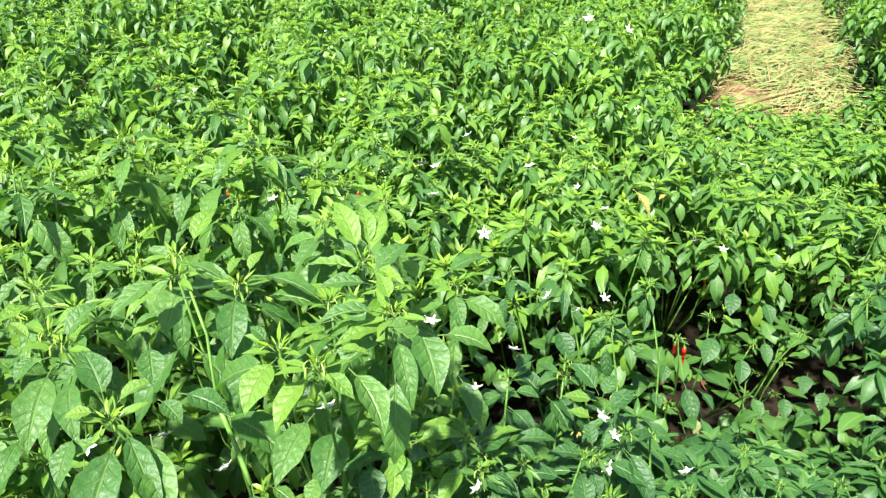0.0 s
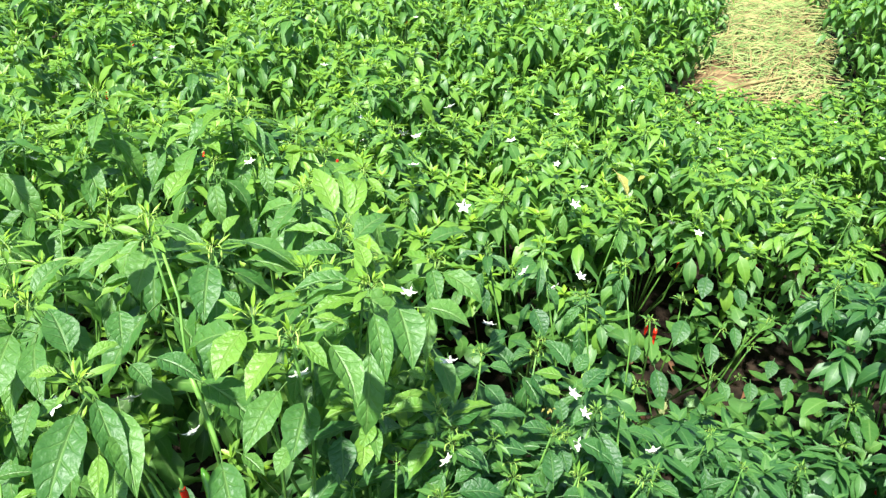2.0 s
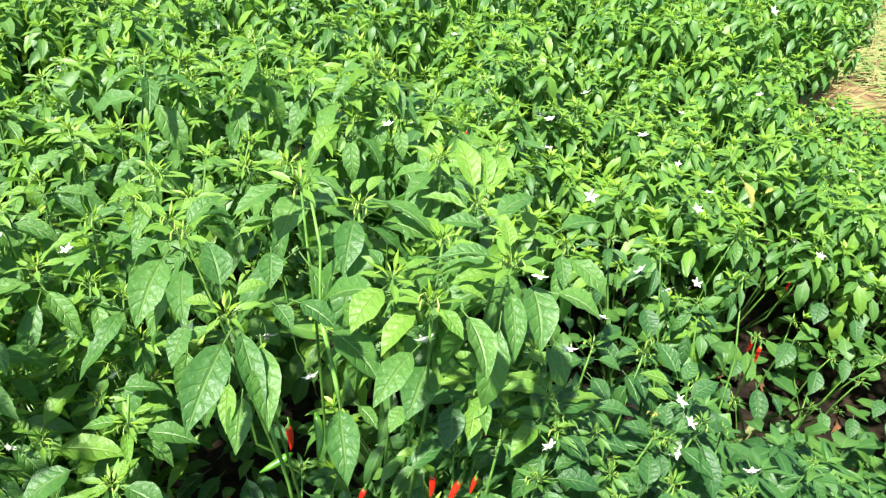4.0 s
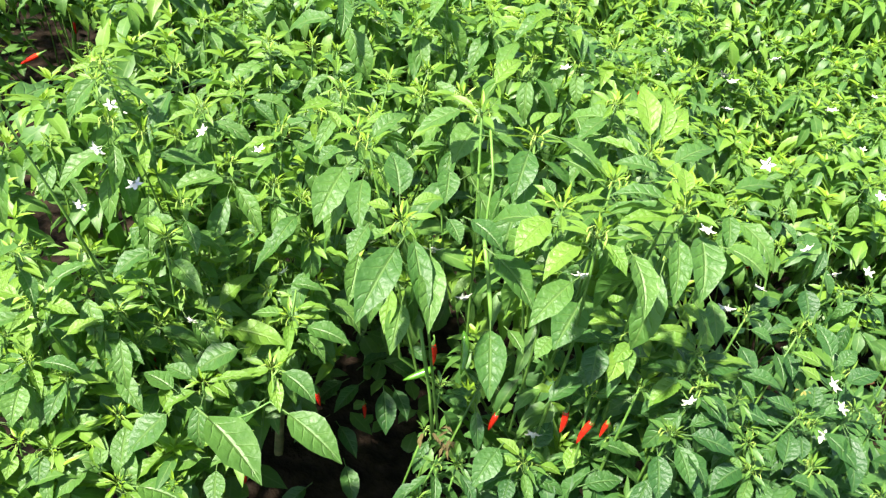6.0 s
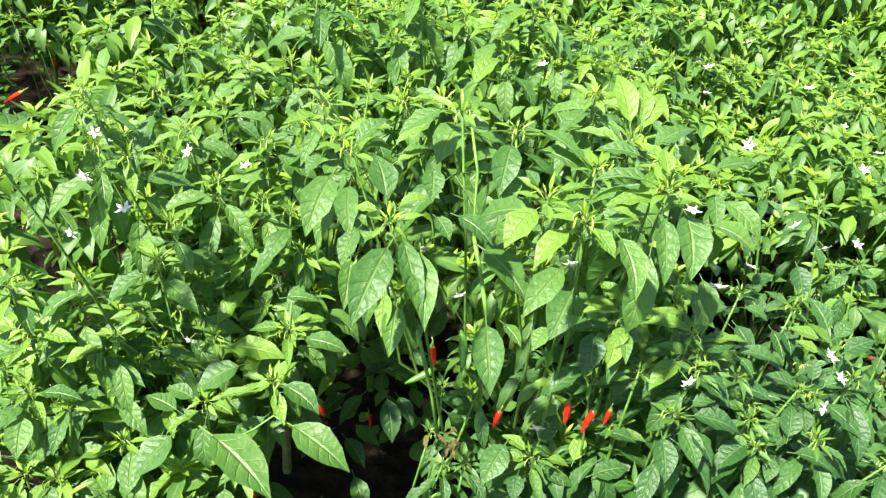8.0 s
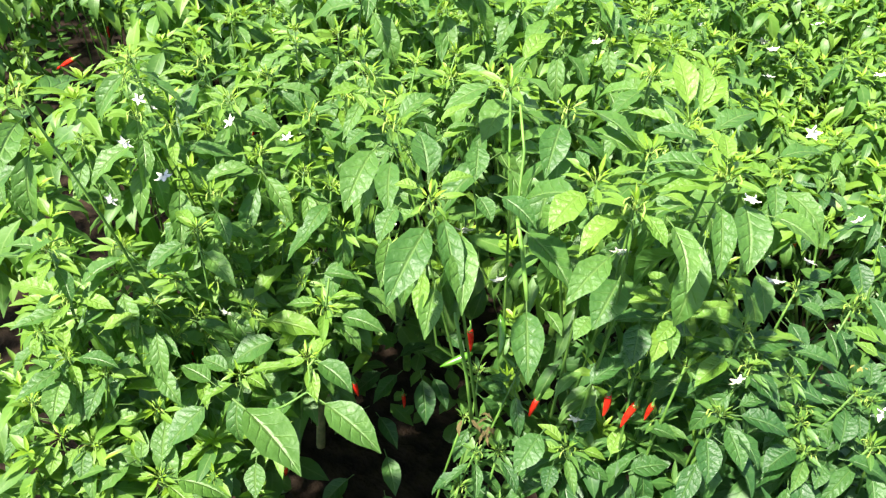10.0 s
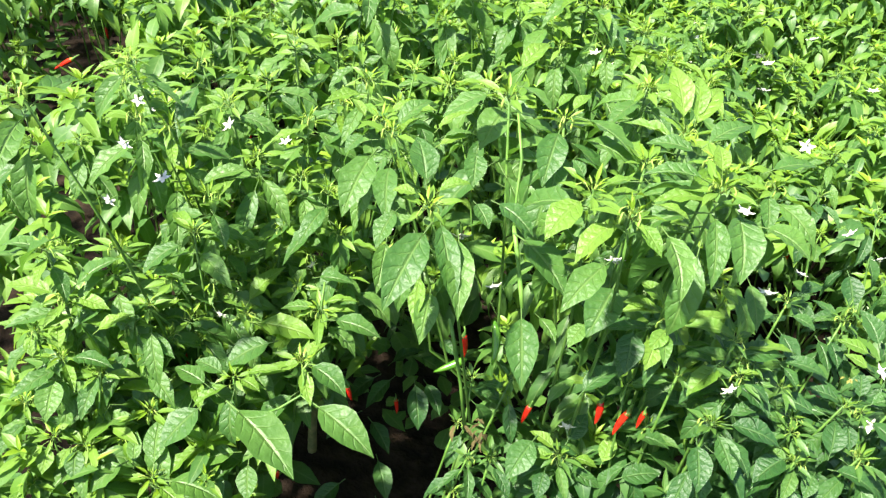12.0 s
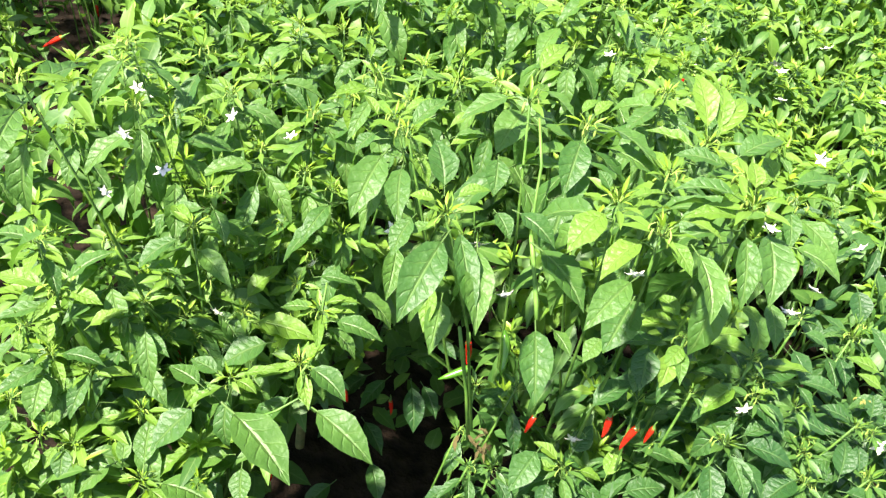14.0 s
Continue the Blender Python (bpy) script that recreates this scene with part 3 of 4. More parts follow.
def litter(name, count, seed, spots, label):
    """Curled fallen leaves on the soil."""
    r = random.Random(seed)
    vs, fs, n = [], [], 0
    for _ in range(count):
        x, y, rad = r.choice(spots)
        a, q = r.uniform(0, 6.28), rad * math.sqrt(r.random())
        v, f, _, _ = LOW[r.choice((3, 6, 2))]
        m = np.array(leaf_pose((x + q * math.cos(a), y + q * math.sin(a), r.uniform(0.012, 0.04)), r.uniform(0, 6.28), r.uniform(-0.1, 0.4), r.uniform(-1, 1), r.uniform(0.03, 0.055)))
        vs.append(v @ m[:3, :3].T + m[:3, 3])
        fs += [tuple(i + n for i in g) for g in f]
        n += len(v)
    return tagged(new(name, mesh_from(name, np.concatenate(vs), fs, [litter_brown])), label, "leaf litter", kind="stuff")


litter("fallen_leaves", 22, 5, ((0.62, 1.3, 0.3), (0.7, 1.2, 0.3)), "dry brown curled leaves fallen on the soil")

# ---- flowers and ripe fruit, placed to fit the camera's view ----
FLOWERS = [
    (-0.206, 0.427, 0.812),
    (-0.193, 0.474, 0.726),
    (-0.418, 0.506, 0.618),
    (-0.084, 0.450, 0.803),
    (0.026, 0.490, 0.803),
    (0.086, 0.662, 0.708),
    (0.033, 0.458, 0.694),
    (-0.013, 0.503, 0.846),
    (-0.302, 0.456, 0.749),
    (-0.497, 0.395, 0.768),
    (-0.551, 0.378, 0.717),
    (-0.504, 0.497, 0.770),
    (-0.444, 0.525, 0.757),
    (-0.464, 0.827, 0.786),
    (0.028, 1.033, 0.809),
    (-0.031, 0.868, 0.824),
    (0.119, 1.031, 0.773),
    (-0.092, 0.460, 0.598),
    (-0.198, 0.789, 0.816),
    (-0.009, 0.818, 0.822),
    (0.174, 0.543, 0.637),
    (-0.469, 0.418, 0.577),
    (-0.536, 0.400, 0.779),
]
FLOWERS_AHEAD = [
    (0.249, 1.071, 0.687),
    (0.231, 1.013, 0.676),
    (0.045, 0.773, 0.790),
    (0.496, 1.145, 0.569),
    (0.414, 1.087, 0.602),
    (0.133, 0.791, 0.677),
    (0.178, 0.792, 0.658),
    (0.214, 0.820, 0.669),
    (0.170, 0.570, 0.691),
    (0.172, 0.557, 0.681),
    (0.264, 0.577, 0.601),
    (0.212, 1.128, 0.957),
    (0.175, 1.097, 0.973),
    (0.287, 1.203, 0.920),
    (0.405, 1.405, 0.701),
    (0.357, 1.375, 0.746),
    (-0.016, 0.943, 0.800),
]
RIPE = [
    (-0.062, 0.458, 0.652),
    (-0.035, 0.462, 0.650),
    (-0.124, 0.467, 0.596),
    (-0.216, 0.500, 0.625),
    (-0.347, 0.491, 0.472),
    (-0.371, 0.377, 0.431),
    (-0.529, 0.424, 0.498),
    (-0.022, 0.47, 0.645),
    (-0.325, 0.59, 0.36),
    (0.38, 0.99, 0.49),
    (0.4, 1.0, 0.475),
]
RIPE_FAR = [(-0.31, 0.98, 0.75), (-0.12, 0.96, 0.76)]
# flowers and fruit are kept clear of leaves towards the camera
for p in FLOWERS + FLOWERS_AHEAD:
    clear_towards_view(p, 0.2, 0.02)
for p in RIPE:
    clear_towards_view(Vector(p) - Vector((0, 0, 0.026)), 0.16, 0.018)
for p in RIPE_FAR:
    clear_towards_view(Vector(p) - Vector((0, 0, 0.012)), 0.1, 0.012)

# ---- leaves of the near plants, set to fit the camera's view: where the stalk leaves the branch, the leaf's tip, and its width by its length ----
BIG_PALE = [
    (-0.32, 0.499, 0.835, -0.293, 0.527, 0.848, 0.34),
    (-0.308, 0.499, 0.813, -0.274, 0.475, 0.794, 0.41),
    (-0.333, 0.491, 0.832, -0.356, 0.502, 0.842, 0.33),
    (-0.226, 0.399, 0.848, -0.204, 0.417, 0.855, 0.43),
    (-0.231, 0.384, 0.854, -0.251, 0.378, 0.854, 0.51),
    (-0.236, 0.415, 0.756, -0.224, 0.375, 0.733, 0.32),
    (-0.12, 0.438, 0.862, -0.137, 0.398, 0.842, 0.52),
    (-0.09, 0.407, 0.871, -0.109, 0.369, 0.853, 0.39),
    (-0.079, 0.396, 0.885, -0.057, 0.379, 0.873, 0.4),
    (-0.074, 0.405, 0.894, -0.046, 0.405, 0.889, 0.39),
    (-0.236, 0.609, 0.856, -0.219, 0.65, 0.877, 0.39),
    (-0.171, 0.506, 0.887, -0.163, 0.524, 0.896, 0.41),
    (-0.166, 0.545, 0.867, -0.157, 0.567, 0.878, 0.45),
    (-0.113, 0.433, 0.875, -0.088, 0.452, 0.881, 0.38),
]
BIG_PALE += [
    (-0.074, 0.585, 0.863, -0.106, 0.63, 0.895, 0.35),
    (-0.067, 0.596, 0.862, -0.076, 0.639, 0.889, 0.35),
    (-0.067, 0.593, 0.858, -0.056, 0.639, 0.884, 0.39),
    (-0.037, 0.444, 0.907, -0.047, 0.462, 0.919, 0.52),
    (-0.017, 0.521, 0.877, -0.035, 0.536, 0.888, 0.53),
    (-0.055, 0.638, 0.871, -0.025, 0.639, 0.866, 0.33),
    (0.005, 0.586, 0.834, 0.048, 0.6, 0.836, 0.23),
    (-0.009, 0.476, 0.793, 0.011, 0.471, 0.787, 0.61),
]
BIG_LEAVES = [
    (-0.3, 0.477, 0.838, -0.281, 0.515, 0.857, 0.37),
    (-0.334, 0.494, 0.818, -0.343, 0.47, 0.806, 0.67),
    (-0.232, 0.398, 0.85, -0.255, 0.431, 0.872, 0.53),
    (-0.321, 0.491, 0.809, -0.319, 0.426, 0.772, 0.43),
    (-0.224, 0.51, 0.886, -0.254, 0.472, 0.869, 0.4),
    (-0.222, 0.554, 0.855, -0.228, 0.506, 0.829, 0.56),
    (-0.208, 0.431, 0.878, -0.198, 0.403, 0.861, 0.57),
    (-0.217, 0.379, 0.839, -0.218, 0.311, 0.802, 0.39),
    (-0.216, 0.385, 0.844, -0.177, 0.329, 0.809, 0.24),
    (-0.198, 0.383, 0.837, -0.17, 0.327, 0.804, 0.31),
    (-0.242, 0.373, 0.846, -0.245, 0.341, 0.828, 0.46),
    (-0.226, 0.377, 0.84, -0.243, 0.361, 0.834, 0.44),
    (-0.272, 0.419, 0.776, -0.255, 0.376, 0.75, 0.36),
    (-0.224, 0.412, 0.747, -0.211, 0.367, 0.722, 0.38),
]
BIG_LEAVES += [
    (-0.195, 0.399, 0.854, -0.176, 0.385, 0.844, 0.59),
    (-0.183, 0.404, 0.856, -0.145, 0.393, 0.844, 0.5),
    (-0.171, 0.443, 0.805, -0.113, 0.414, 0.781, 0.48),
    (-0.086, 0.391, 0.851, -0.104, 0.344, 0.829, 0.4),
    (-0.063, 0.406, 0.879, -0.033, 0.368, 0.854, 0.39),
    (-0.082, 0.457, 0.781, -0.086, 0.408, 0.756, 0.61),
    (-0.092, 0.43, 0.754, -0.101, 0.405, 0.742, 0.59),
    (-0.135, 0.423, 0.748, -0.11, 0.41, 0.738, 0.49),
    (-0.147, 0.421, 0.751, -0.125, 0.364, 0.718, 0.38),
    (-0.212, 0.519, 0.892, -0.173, 0.51, 0.881, 0.45),
    (-0.161, 0.543, 0.868, -0.098, 0.528, 0.849, 0.37),
    (-0.16, 0.535, 0.853, -0.096, 0.532, 0.842, 0.37),
    (-0.163, 0.501, 0.878, -0.158, 0.451, 0.849, 0.43),
    (-0.124, 0.433, 0.878, -0.139, 0.441, 0.886, 0.68),
]
BIG_LEAVES += [
    (-0.054, 0.491, 0.893, -0.094, 0.481, 0.893, 0.37),
    (-0.041, 0.438, 0.903, -0.087, 0.422, 0.901, 0.31),
    (-0.056, 0.494, 0.897, -0.025, 0.526, 0.91, 0.49),
    (0, 0.59, 0.841, 0.044, 0.614, 0.848, 0.44),
    (-0.02, 0.463, 0.877, -0, 0.414, 0.848, 0.45),
    (0.016, 0.525, 0.778, 0.034, 0.487, 0.755, 0.4),
    (0.009, 0.584, 0.83, 0.017, 0.549, 0.809, 0.4),
    (-0.003, 0.461, 0.868, 0.039, 0.453, 0.858, 0.51),
]
LOW_PALE = [
    (-0.034, 0.478, 0.748, -0.074, 0.464, 0.746, 0.46),
    (-0.04, 0.479, 0.757, -0.067, 0.487, 0.765, 0.65),
    (-0.04, 0.479, 0.749, -0.073, 0.473, 0.75, 0.48),
    (-0.026, 0.477, 0.743, 0.014, 0.501, 0.751, 0.3),
    (-0.024, 0.472, 0.746, 0.023, 0.482, 0.745, 0.34),
    (-0.03, 0.473, 0.74, -0.039, 0.448, 0.729, 0.53),
    (0.029, 0.492, 0.725, 0.075, 0.511, 0.729, 0.33),
    (0.023, 0.479, 0.715, 0, 0.445, 0.7, 0.43),
    (0.033, 0.474, 0.716, 0.054, 0.482, 0.717, 0.29),
    (-0.086, 0.452, 0.555, -0.118, 0.458, 0.562, 0.42),
    (-0.086, 0.446, 0.548, -0.113, 0.442, 0.55, 0.41),
    (-0.072, 0.455, 0.552, -0.044, 0.458, 0.55, 0.52),
    (-0.042, 0.461, 0.547, -0.04, 0.495, 0.564, 0.48),
    (-0.038, 0.467, 0.735, -0.036, 0.436, 0.718, 0.54),
]
LOW_LEAVES = [
    (-0.058, 0.463, 0.738, -0.052, 0.425, 0.717, 0.55),
    (0.042, 0.474, 0.712, 0.066, 0.465, 0.704, 0.68),
    (0.036, 0.45, 0.679, 0.086, 0.451, 0.674, 0.42),
    (0.037, 0.452, 0.683, 0.065, 0.477, 0.693, 0.37),
    (0.033, 0.447, 0.673, 0.056, 0.415, 0.655, 0.47),
    (0.039, 0.445, 0.672, 0.071, 0.423, 0.658, 0.5),
    (0.022, 0.438, 0.664, 0.034, 0.4, 0.643, 0.47),
    (0.146, 0.552, 0.655, 0.107, 0.552, 0.66, 0.48),
    (0.139, 0.505, 0.624, 0.109, 0.511, 0.631, 0.76),
    (0.143, 0.507, 0.626, 0.14, 0.542, 0.644, 0.6),
    (0.145, 0.503, 0.62, 0.188, 0.502, 0.615, 0.5),
    (0.136, 0.497, 0.617, 0.13, 0.471, 0.605, 0.88),
    (0.104, 0.476, 0.644, 0.078, 0.445, 0.631, 0.54),
    (0.134, 0.669, 0.636, 0.15, 0.643, 0.62, 0.63),
]
LOW_LEAVES += [
    (0.144, 0.673, 0.636, 0.184, 0.669, 0.629, 0.47),
    (0.158, 0.665, 0.621, 0.192, 0.662, 0.615, 0.51),
    (0.062, 0.511, 0.712, 0.108, 0.516, 0.709, 0.34),
    (0.068, 0.512, 0.711, 0.088, 0.498, 0.701, 0.61),
    (-0.081, 0.459, 0.561, -0.07, 0.494, 0.578, 0.56),
    (-0.091, 0.439, 0.542, -0.089, 0.41, 0.528, 0.73),
    (-0.109, 0.454, 0.566, -0.12, 0.405, 0.544, 0.62),
    (-0.083, 0.427, 0.666, -0.057, 0.467, 0.683, 0.41),
    (-0.056, 0.455, 0.728, -0.056, 0.425, 0.712, 0.63),
    (-0.023, 0.492, 0.63, 0.022, 0.503, 0.63, 0.37),
    (-0.019, 0.474, 0.607, 0.009, 0.503, 0.619, 0.39),
    (-0.026, 0.46, 0.539, 0.015, 0.485, 0.546, 0.59),
    (-0.03, 0.465, 0.602, 0.01, 0.473, 0.601, 0.55),
    (0.073, 0.6, 0.698, 0.102, 0.597, 0.692, 0.78),
]
LOW_LEAVES += [
    (0.076, 0.615, 0.713, 0.096, 0.633, 0.72, 0.58),
    (0.161, 0.699, 0.659, 0.181, 0.68, 0.647, 0.76),
]
SIDE_PALE = [
    (-0.452, 0.446, 0.581, -0.434, 0.502, 0.609, 0.4),
    (-0.443, 0.44, 0.571, -0.364, 0.455, 0.568, 0.37),
    (-0.457, 0.445, 0.581, -0.49, 0.449, 0.588, 0.54),
    (-0.36, 0.419, 0.57, -0.376, 0.403, 0.564, 0.52),
    (-0.359, 0.423, 0.572, -0.354, 0.445, 0.583, 0.62),
    (-0.374, 0.474, 0.601, -0.336, 0.495, 0.607, 0.36),
    (-0.411, 0.375, 0.561, -0.382, 0.374, 0.557, 0.55),
    (-0.409, 0.378, 0.563, -0.372, 0.401, 0.571, 0.29),
    (-0.474, 0.345, 0.526, -0.534, 0.325, 0.523, 0.27),
]
SIDE_LEAVES = [
    (-0.47, 0.424, 0.583, -0.527, 0.441, 0.6, 0.41),
    (-0.486, 0.404, 0.554, -0.543, 0.408, 0.564, 0.5),
    (-0.357, 0.42, 0.57, -0.302, 0.41, 0.558, 0.48),
    (-0.36, 0.466, 0.593, -0.297, 0.472, 0.588, 0.44),
    (-0.376, 0.471, 0.598, -0.41, 0.455, 0.594, 0.48),
    (-0.39, 0.487, 0.623, -0.345, 0.499, 0.623, 0.39),
    (-0.422, 0.372, 0.561, -0.46, 0.37, 0.564, 0.51),
    (-0.428, 0.353, 0.559, -0.473, 0.354, 0.565, 0.77),
    (-0.413, 0.357, 0.544, -0.311, 0.328, 0.517, 0.43),
    (-0.431, 0.348, 0.54, -0.448, 0.293, 0.514, 0.57),
    (-0.339, 0.395, 0.548, -0.253, 0.372, 0.526, 0.42),
    (-0.447, 0.285, 0.473, -0.379, 0.298, 0.471, 0.64),
    (-0.458, 0.287, 0.477, -0.484, 0.331, 0.503, 0.43),
    (-0.477, 0.28, 0.479, -0.496, 0.31, 0.496, 0.39),
]
SIDE_LEAVES += [
    (-0.484, 0.283, 0.485, -0.502, 0.243, 0.468, 0.64),
    (-0.393, 0.349, 0.479, -0.429, 0.318, 0.467, 0.52),
    (-0.384, 0.348, 0.474, -0.365, 0.313, 0.454, 0.7),
    (-0.396, 0.428, 0.576, -0.432, 0.383, 0.557, 0.61),
    (-0.493, 0.316, 0.5, -0.539, 0.3, 0.497, 0.44),
]
EDGE_PALE = [
    (-0.584, 0.334, 0.627, -0.642, 0.317, 0.625, 0.32),
    (-0.574, 0.339, 0.627, -0.534, 0.343, 0.624, 0.39),
    (-0.568, 0.302, 0.583, -0.587, 0.324, 0.597, 0.45),
    (-0.588, 0.287, 0.574, -0.612, 0.306, 0.587, 0.4),
    (-0.544, 0.326, 0.601, -0.517, 0.357, 0.614, 0.4),
    (-0.556, 0.254, 0.506, -0.564, 0.22, 0.49, 0.59),
    (-0.554, 0.254, 0.503, -0.542, 0.229, 0.489, 0.62),
    (-0.539, 0.265, 0.497, -0.536, 0.242, 0.486, 0.72),
    (-0.52, 0.267, 0.492, -0.502, 0.254, 0.484, 0.58),
    (-0.563, 0.256, 0.512, -0.592, 0.244, 0.509, 0.33),
]
EDGE_LEAVES = [
    (-0.578, 0.339, 0.63, -0.552, 0.389, 0.654, 0.48),
    (-0.561, 0.302, 0.58, -0.511, 0.315, 0.58, 0.41),
    (-0.565, 0.291, 0.565, -0.544, 0.253, 0.544, 0.56),
    (-0.526, 0.313, 0.57, -0.517, 0.268, 0.546, 0.35),
    (-0.534, 0.267, 0.498, -0.515, 0.24, 0.483, 0.68),
    (-0.601, 0.347, 0.668, -0.649, 0.332, 0.667, 0.47),
]
CORNER_PALE = [
    (-0.303, 0.582, 0.767, -0.271, 0.608, 0.777, 0.36),
    (-0.309, 0.589, 0.778, -0.281, 0.627, 0.795, 0.3),
    (-0.432, 0.634, 0.761, -0.384, 0.644, 0.759, 0.31),
    (-0.39, 0.617, 0.787, -0.414, 0.635, 0.802, 0.32),
    (-0.506, 0.419, 0.592, -0.535, 0.39, 0.58, 0.46),
]
CORNER_LEAVES = [
    (-0.503, 0.43, 0.665, -0.527, 0.386, 0.644, 0.45),
    (-0.532, 0.394, 0.634, -0.492, 0.408, 0.637, 0.44),
    (-0.361, 0.767, 0.739, -0.425, 0.736, 0.732, 0.45),
    (-0.302, 0.589, 0.775, -0.269, 0.608, 0.781, 0.33),
]
AHEAD_PALE = [
    (0.171, 0.636, 0.657, 0.133, 0.638, 0.659, 0.48),
    (0.153, 0.57, 0.691, 0.127, 0.575, 0.695, 0.55),
]
AHEAD_LEAVES = [
    (0.11, 0.7, 0.663, 0.082, 0.681, 0.648, 0.46),
    (0.118, 0.673, 0.628, 0.083, 0.698, 0.647, 0.59),
    (0.123, 0.674, 0.63, 0.147, 0.646, 0.609, 0.59),
    (0.174, 0.639, 0.663, 0.145, 0.667, 0.684, 0.63),
    (0.177, 0.637, 0.66, 0.195, 0.657, 0.675, 0.61),
    (0.167, 0.572, 0.694, 0.196, 0.592, 0.71, 0.58),
    (0.148, 0.551, 0.652, 0.114, 0.556, 0.655, 0.59),
    (0.161, 0.548, 0.656, 0.205, 0.527, 0.642, 0.49),
    (0.154, 0.557, 0.662, 0.147, 0.58, 0.679, 0.81),
    (0.159, 0.552, 0.664, 0.189, 0.565, 0.674, 0.61),
    (0.151, 0.547, 0.645, 0.159, 0.525, 0.629, 0.67),
    (0.029, 0.488, 0.719, 0.065, 0.501, 0.729, 0.63),
    (0.023, 0.478, 0.739, 0.005, 0.488, 0.746, 0.71),
    (0.07, 0.595, 0.683, 0.096, 0.571, 0.665, 0.63),
]
AHEAD_LEAVES += [
    (0.145, 0.778, 0.654, 0.158, 0.743, 0.627, 0.55),
    (0.204, 0.792, 0.644, 0.238, 0.798, 0.649, 0.83),
    (0.033, 0.472, 0.709, 0.064, 0.46, 0.701, 0.68),
    (0.118, 0.506, 0.672, 0.075, 0.51, 0.674, 0.61),
]
HOLLOW_LEAVES = [
    (0.468, 1.045, 0.459, 0.442, 1.001, 0.425, 0.54),
    (0.496, 0.999, 0.449, 0.49, 0.96, 0.419, 0.6),
    (0.355, 0.86, 0.503, 0.357, 0.81, 0.465, 0.4),
    (0.534, 1.013, 0.474, 0.53, 0.975, 0.445, 0.43),
    (0.553, 0.94, 0.416, 0.545, 0.908, 0.392, 0.62),
    (0.309, 0.855, 0.495, 0.316, 0.832, 0.477, 0.7),
    (0.498, 1.083, 0.526, 0.484, 1.045, 0.496, 0.73),
    (0.533, 1.044, 0.53, 0.536, 1.009, 0.503, 0.64),
    (0.591, 0.958, 0.448, 0.574, 0.929, 0.426, 0.58),
    (0.357, 0.949, 0.473, 0.346, 0.92, 0.451, 0.52),
    (0.376, 0.855, 0.494, 0.394, 0.83, 0.476, 0.6),
    (0.501, 0.94, 0.415, 0.509, 0.909, 0.392, 0.61),
    (0.619, 0.945, 0.425, 0.601, 0.917, 0.404, 0.66),
]
# leaves that would hide these from the camera are cleared away
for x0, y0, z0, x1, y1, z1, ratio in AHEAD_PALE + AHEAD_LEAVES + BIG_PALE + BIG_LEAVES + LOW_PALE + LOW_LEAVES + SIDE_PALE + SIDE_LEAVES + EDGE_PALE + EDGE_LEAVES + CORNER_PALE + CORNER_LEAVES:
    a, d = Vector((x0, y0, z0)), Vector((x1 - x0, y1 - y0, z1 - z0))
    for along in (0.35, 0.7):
        clear_towards_view(a + d * along, 0.1, 0.34 * ratio * d.length + 0.004, 0.016)

# ---- the near plants ----
BIG_TIPS = [
    (-0.224, 0.383, 0.850),
    (-0.214, 0.514, 0.887),
    (-0.163, 0.506, 0.884),
    (-0.123, 0.684, 0.849),
    (-0.072, 0.585, 0.862),
    (-0.083, 0.398, 0.889),
    (-0.117, 0.433, 0.876),
    (-0.041, 0.474, 0.901),
    (-0.034, 0.442, 0.903),
    (0.014, 0.589, 0.834),
    (-0.092, 0.518, 0.862),
    (-0.301, 0.479, 0.841),
    (-0.323, 0.499, 0.837),
    (-0.357, 0.750, 0.755),
]
near_plant((-0.07, 0.65, 0), BIG_TIPS, "tall chili plant with large drooping green leaves and white flowers", 0.98, 4, 1,
           BIG_LEAVES, 0.0, 0, 11, 0.8, (0.8, 0.74), 2, pale=BIG_PALE)


def between(parts, a, b, bow):
    """Points from a to b with a slight bow."""
    a, b = Vector(a), Vector(b)
    return [a.lerp(b, i / parts) + Vector((bow, bow, 0)) * math.sin(math.pi * i / parts) for i in range(parts + 1)]


# the thick pale fork of the tall plant, and its unripe fruit
tall = PLANTS[0]
def branch(plant, points, radius, label=""):
    """A thin round branch of a plant along places in the world, slightly thicker at its nodes."""
    pts = [Vector(p) - plant.location for p in points]
    radii = [radius * (1.0 + 0.25 * (i % 2)) for i in range(len(pts))]
    part("branch", mesh_from("branch", *tube(pts, radii, 7), [stem_pale]), plant, None, label)


branch(tall, ((-0.2, 0.5, 0.878), (-0.185, 0.48, 0.85), (-0.18, 0.465, 0.83), (-0.173, 0.447, 0.808)), 0.0011, "pale green branch")
branch(tall, ((-0.173, 0.447, 0.808), (-0.165, 0.438, 0.795), (-0.159, 0.431, 0.784), (-0.151, 0.421, 0.77), (-0.145, 0.413, 0.758)), 0.0017, "thick pale green forking branch")
branch(tall, ((-0.207, 0.422, 0.707), (-0.198, 0.422, 0.672), (-0.187, 0.42, 0.633), (-0.174, 0.417, 0.576)), 0.0016, "pale green branch")
for x0, y0, z0, x1, y1, z1 in ((-0.173, 0.447, 0.700, -0.162, 0.424, 0.669), (-0.195, 0.455, 0.630, -0.220, 0.435, 0.617)):
    pts = [p - tall.location for p in between(6, (x0, y0, z0), (x1, y1, z1), 0.002)]
    part("chili", mesh_from("chili", *tube(pts, [0.001, 0.0036, 0.0042, 0.004, 0.0034, 0.0024, 0.0006], 8), [fruit_green]), tall, None, "unripe glossy green chili")
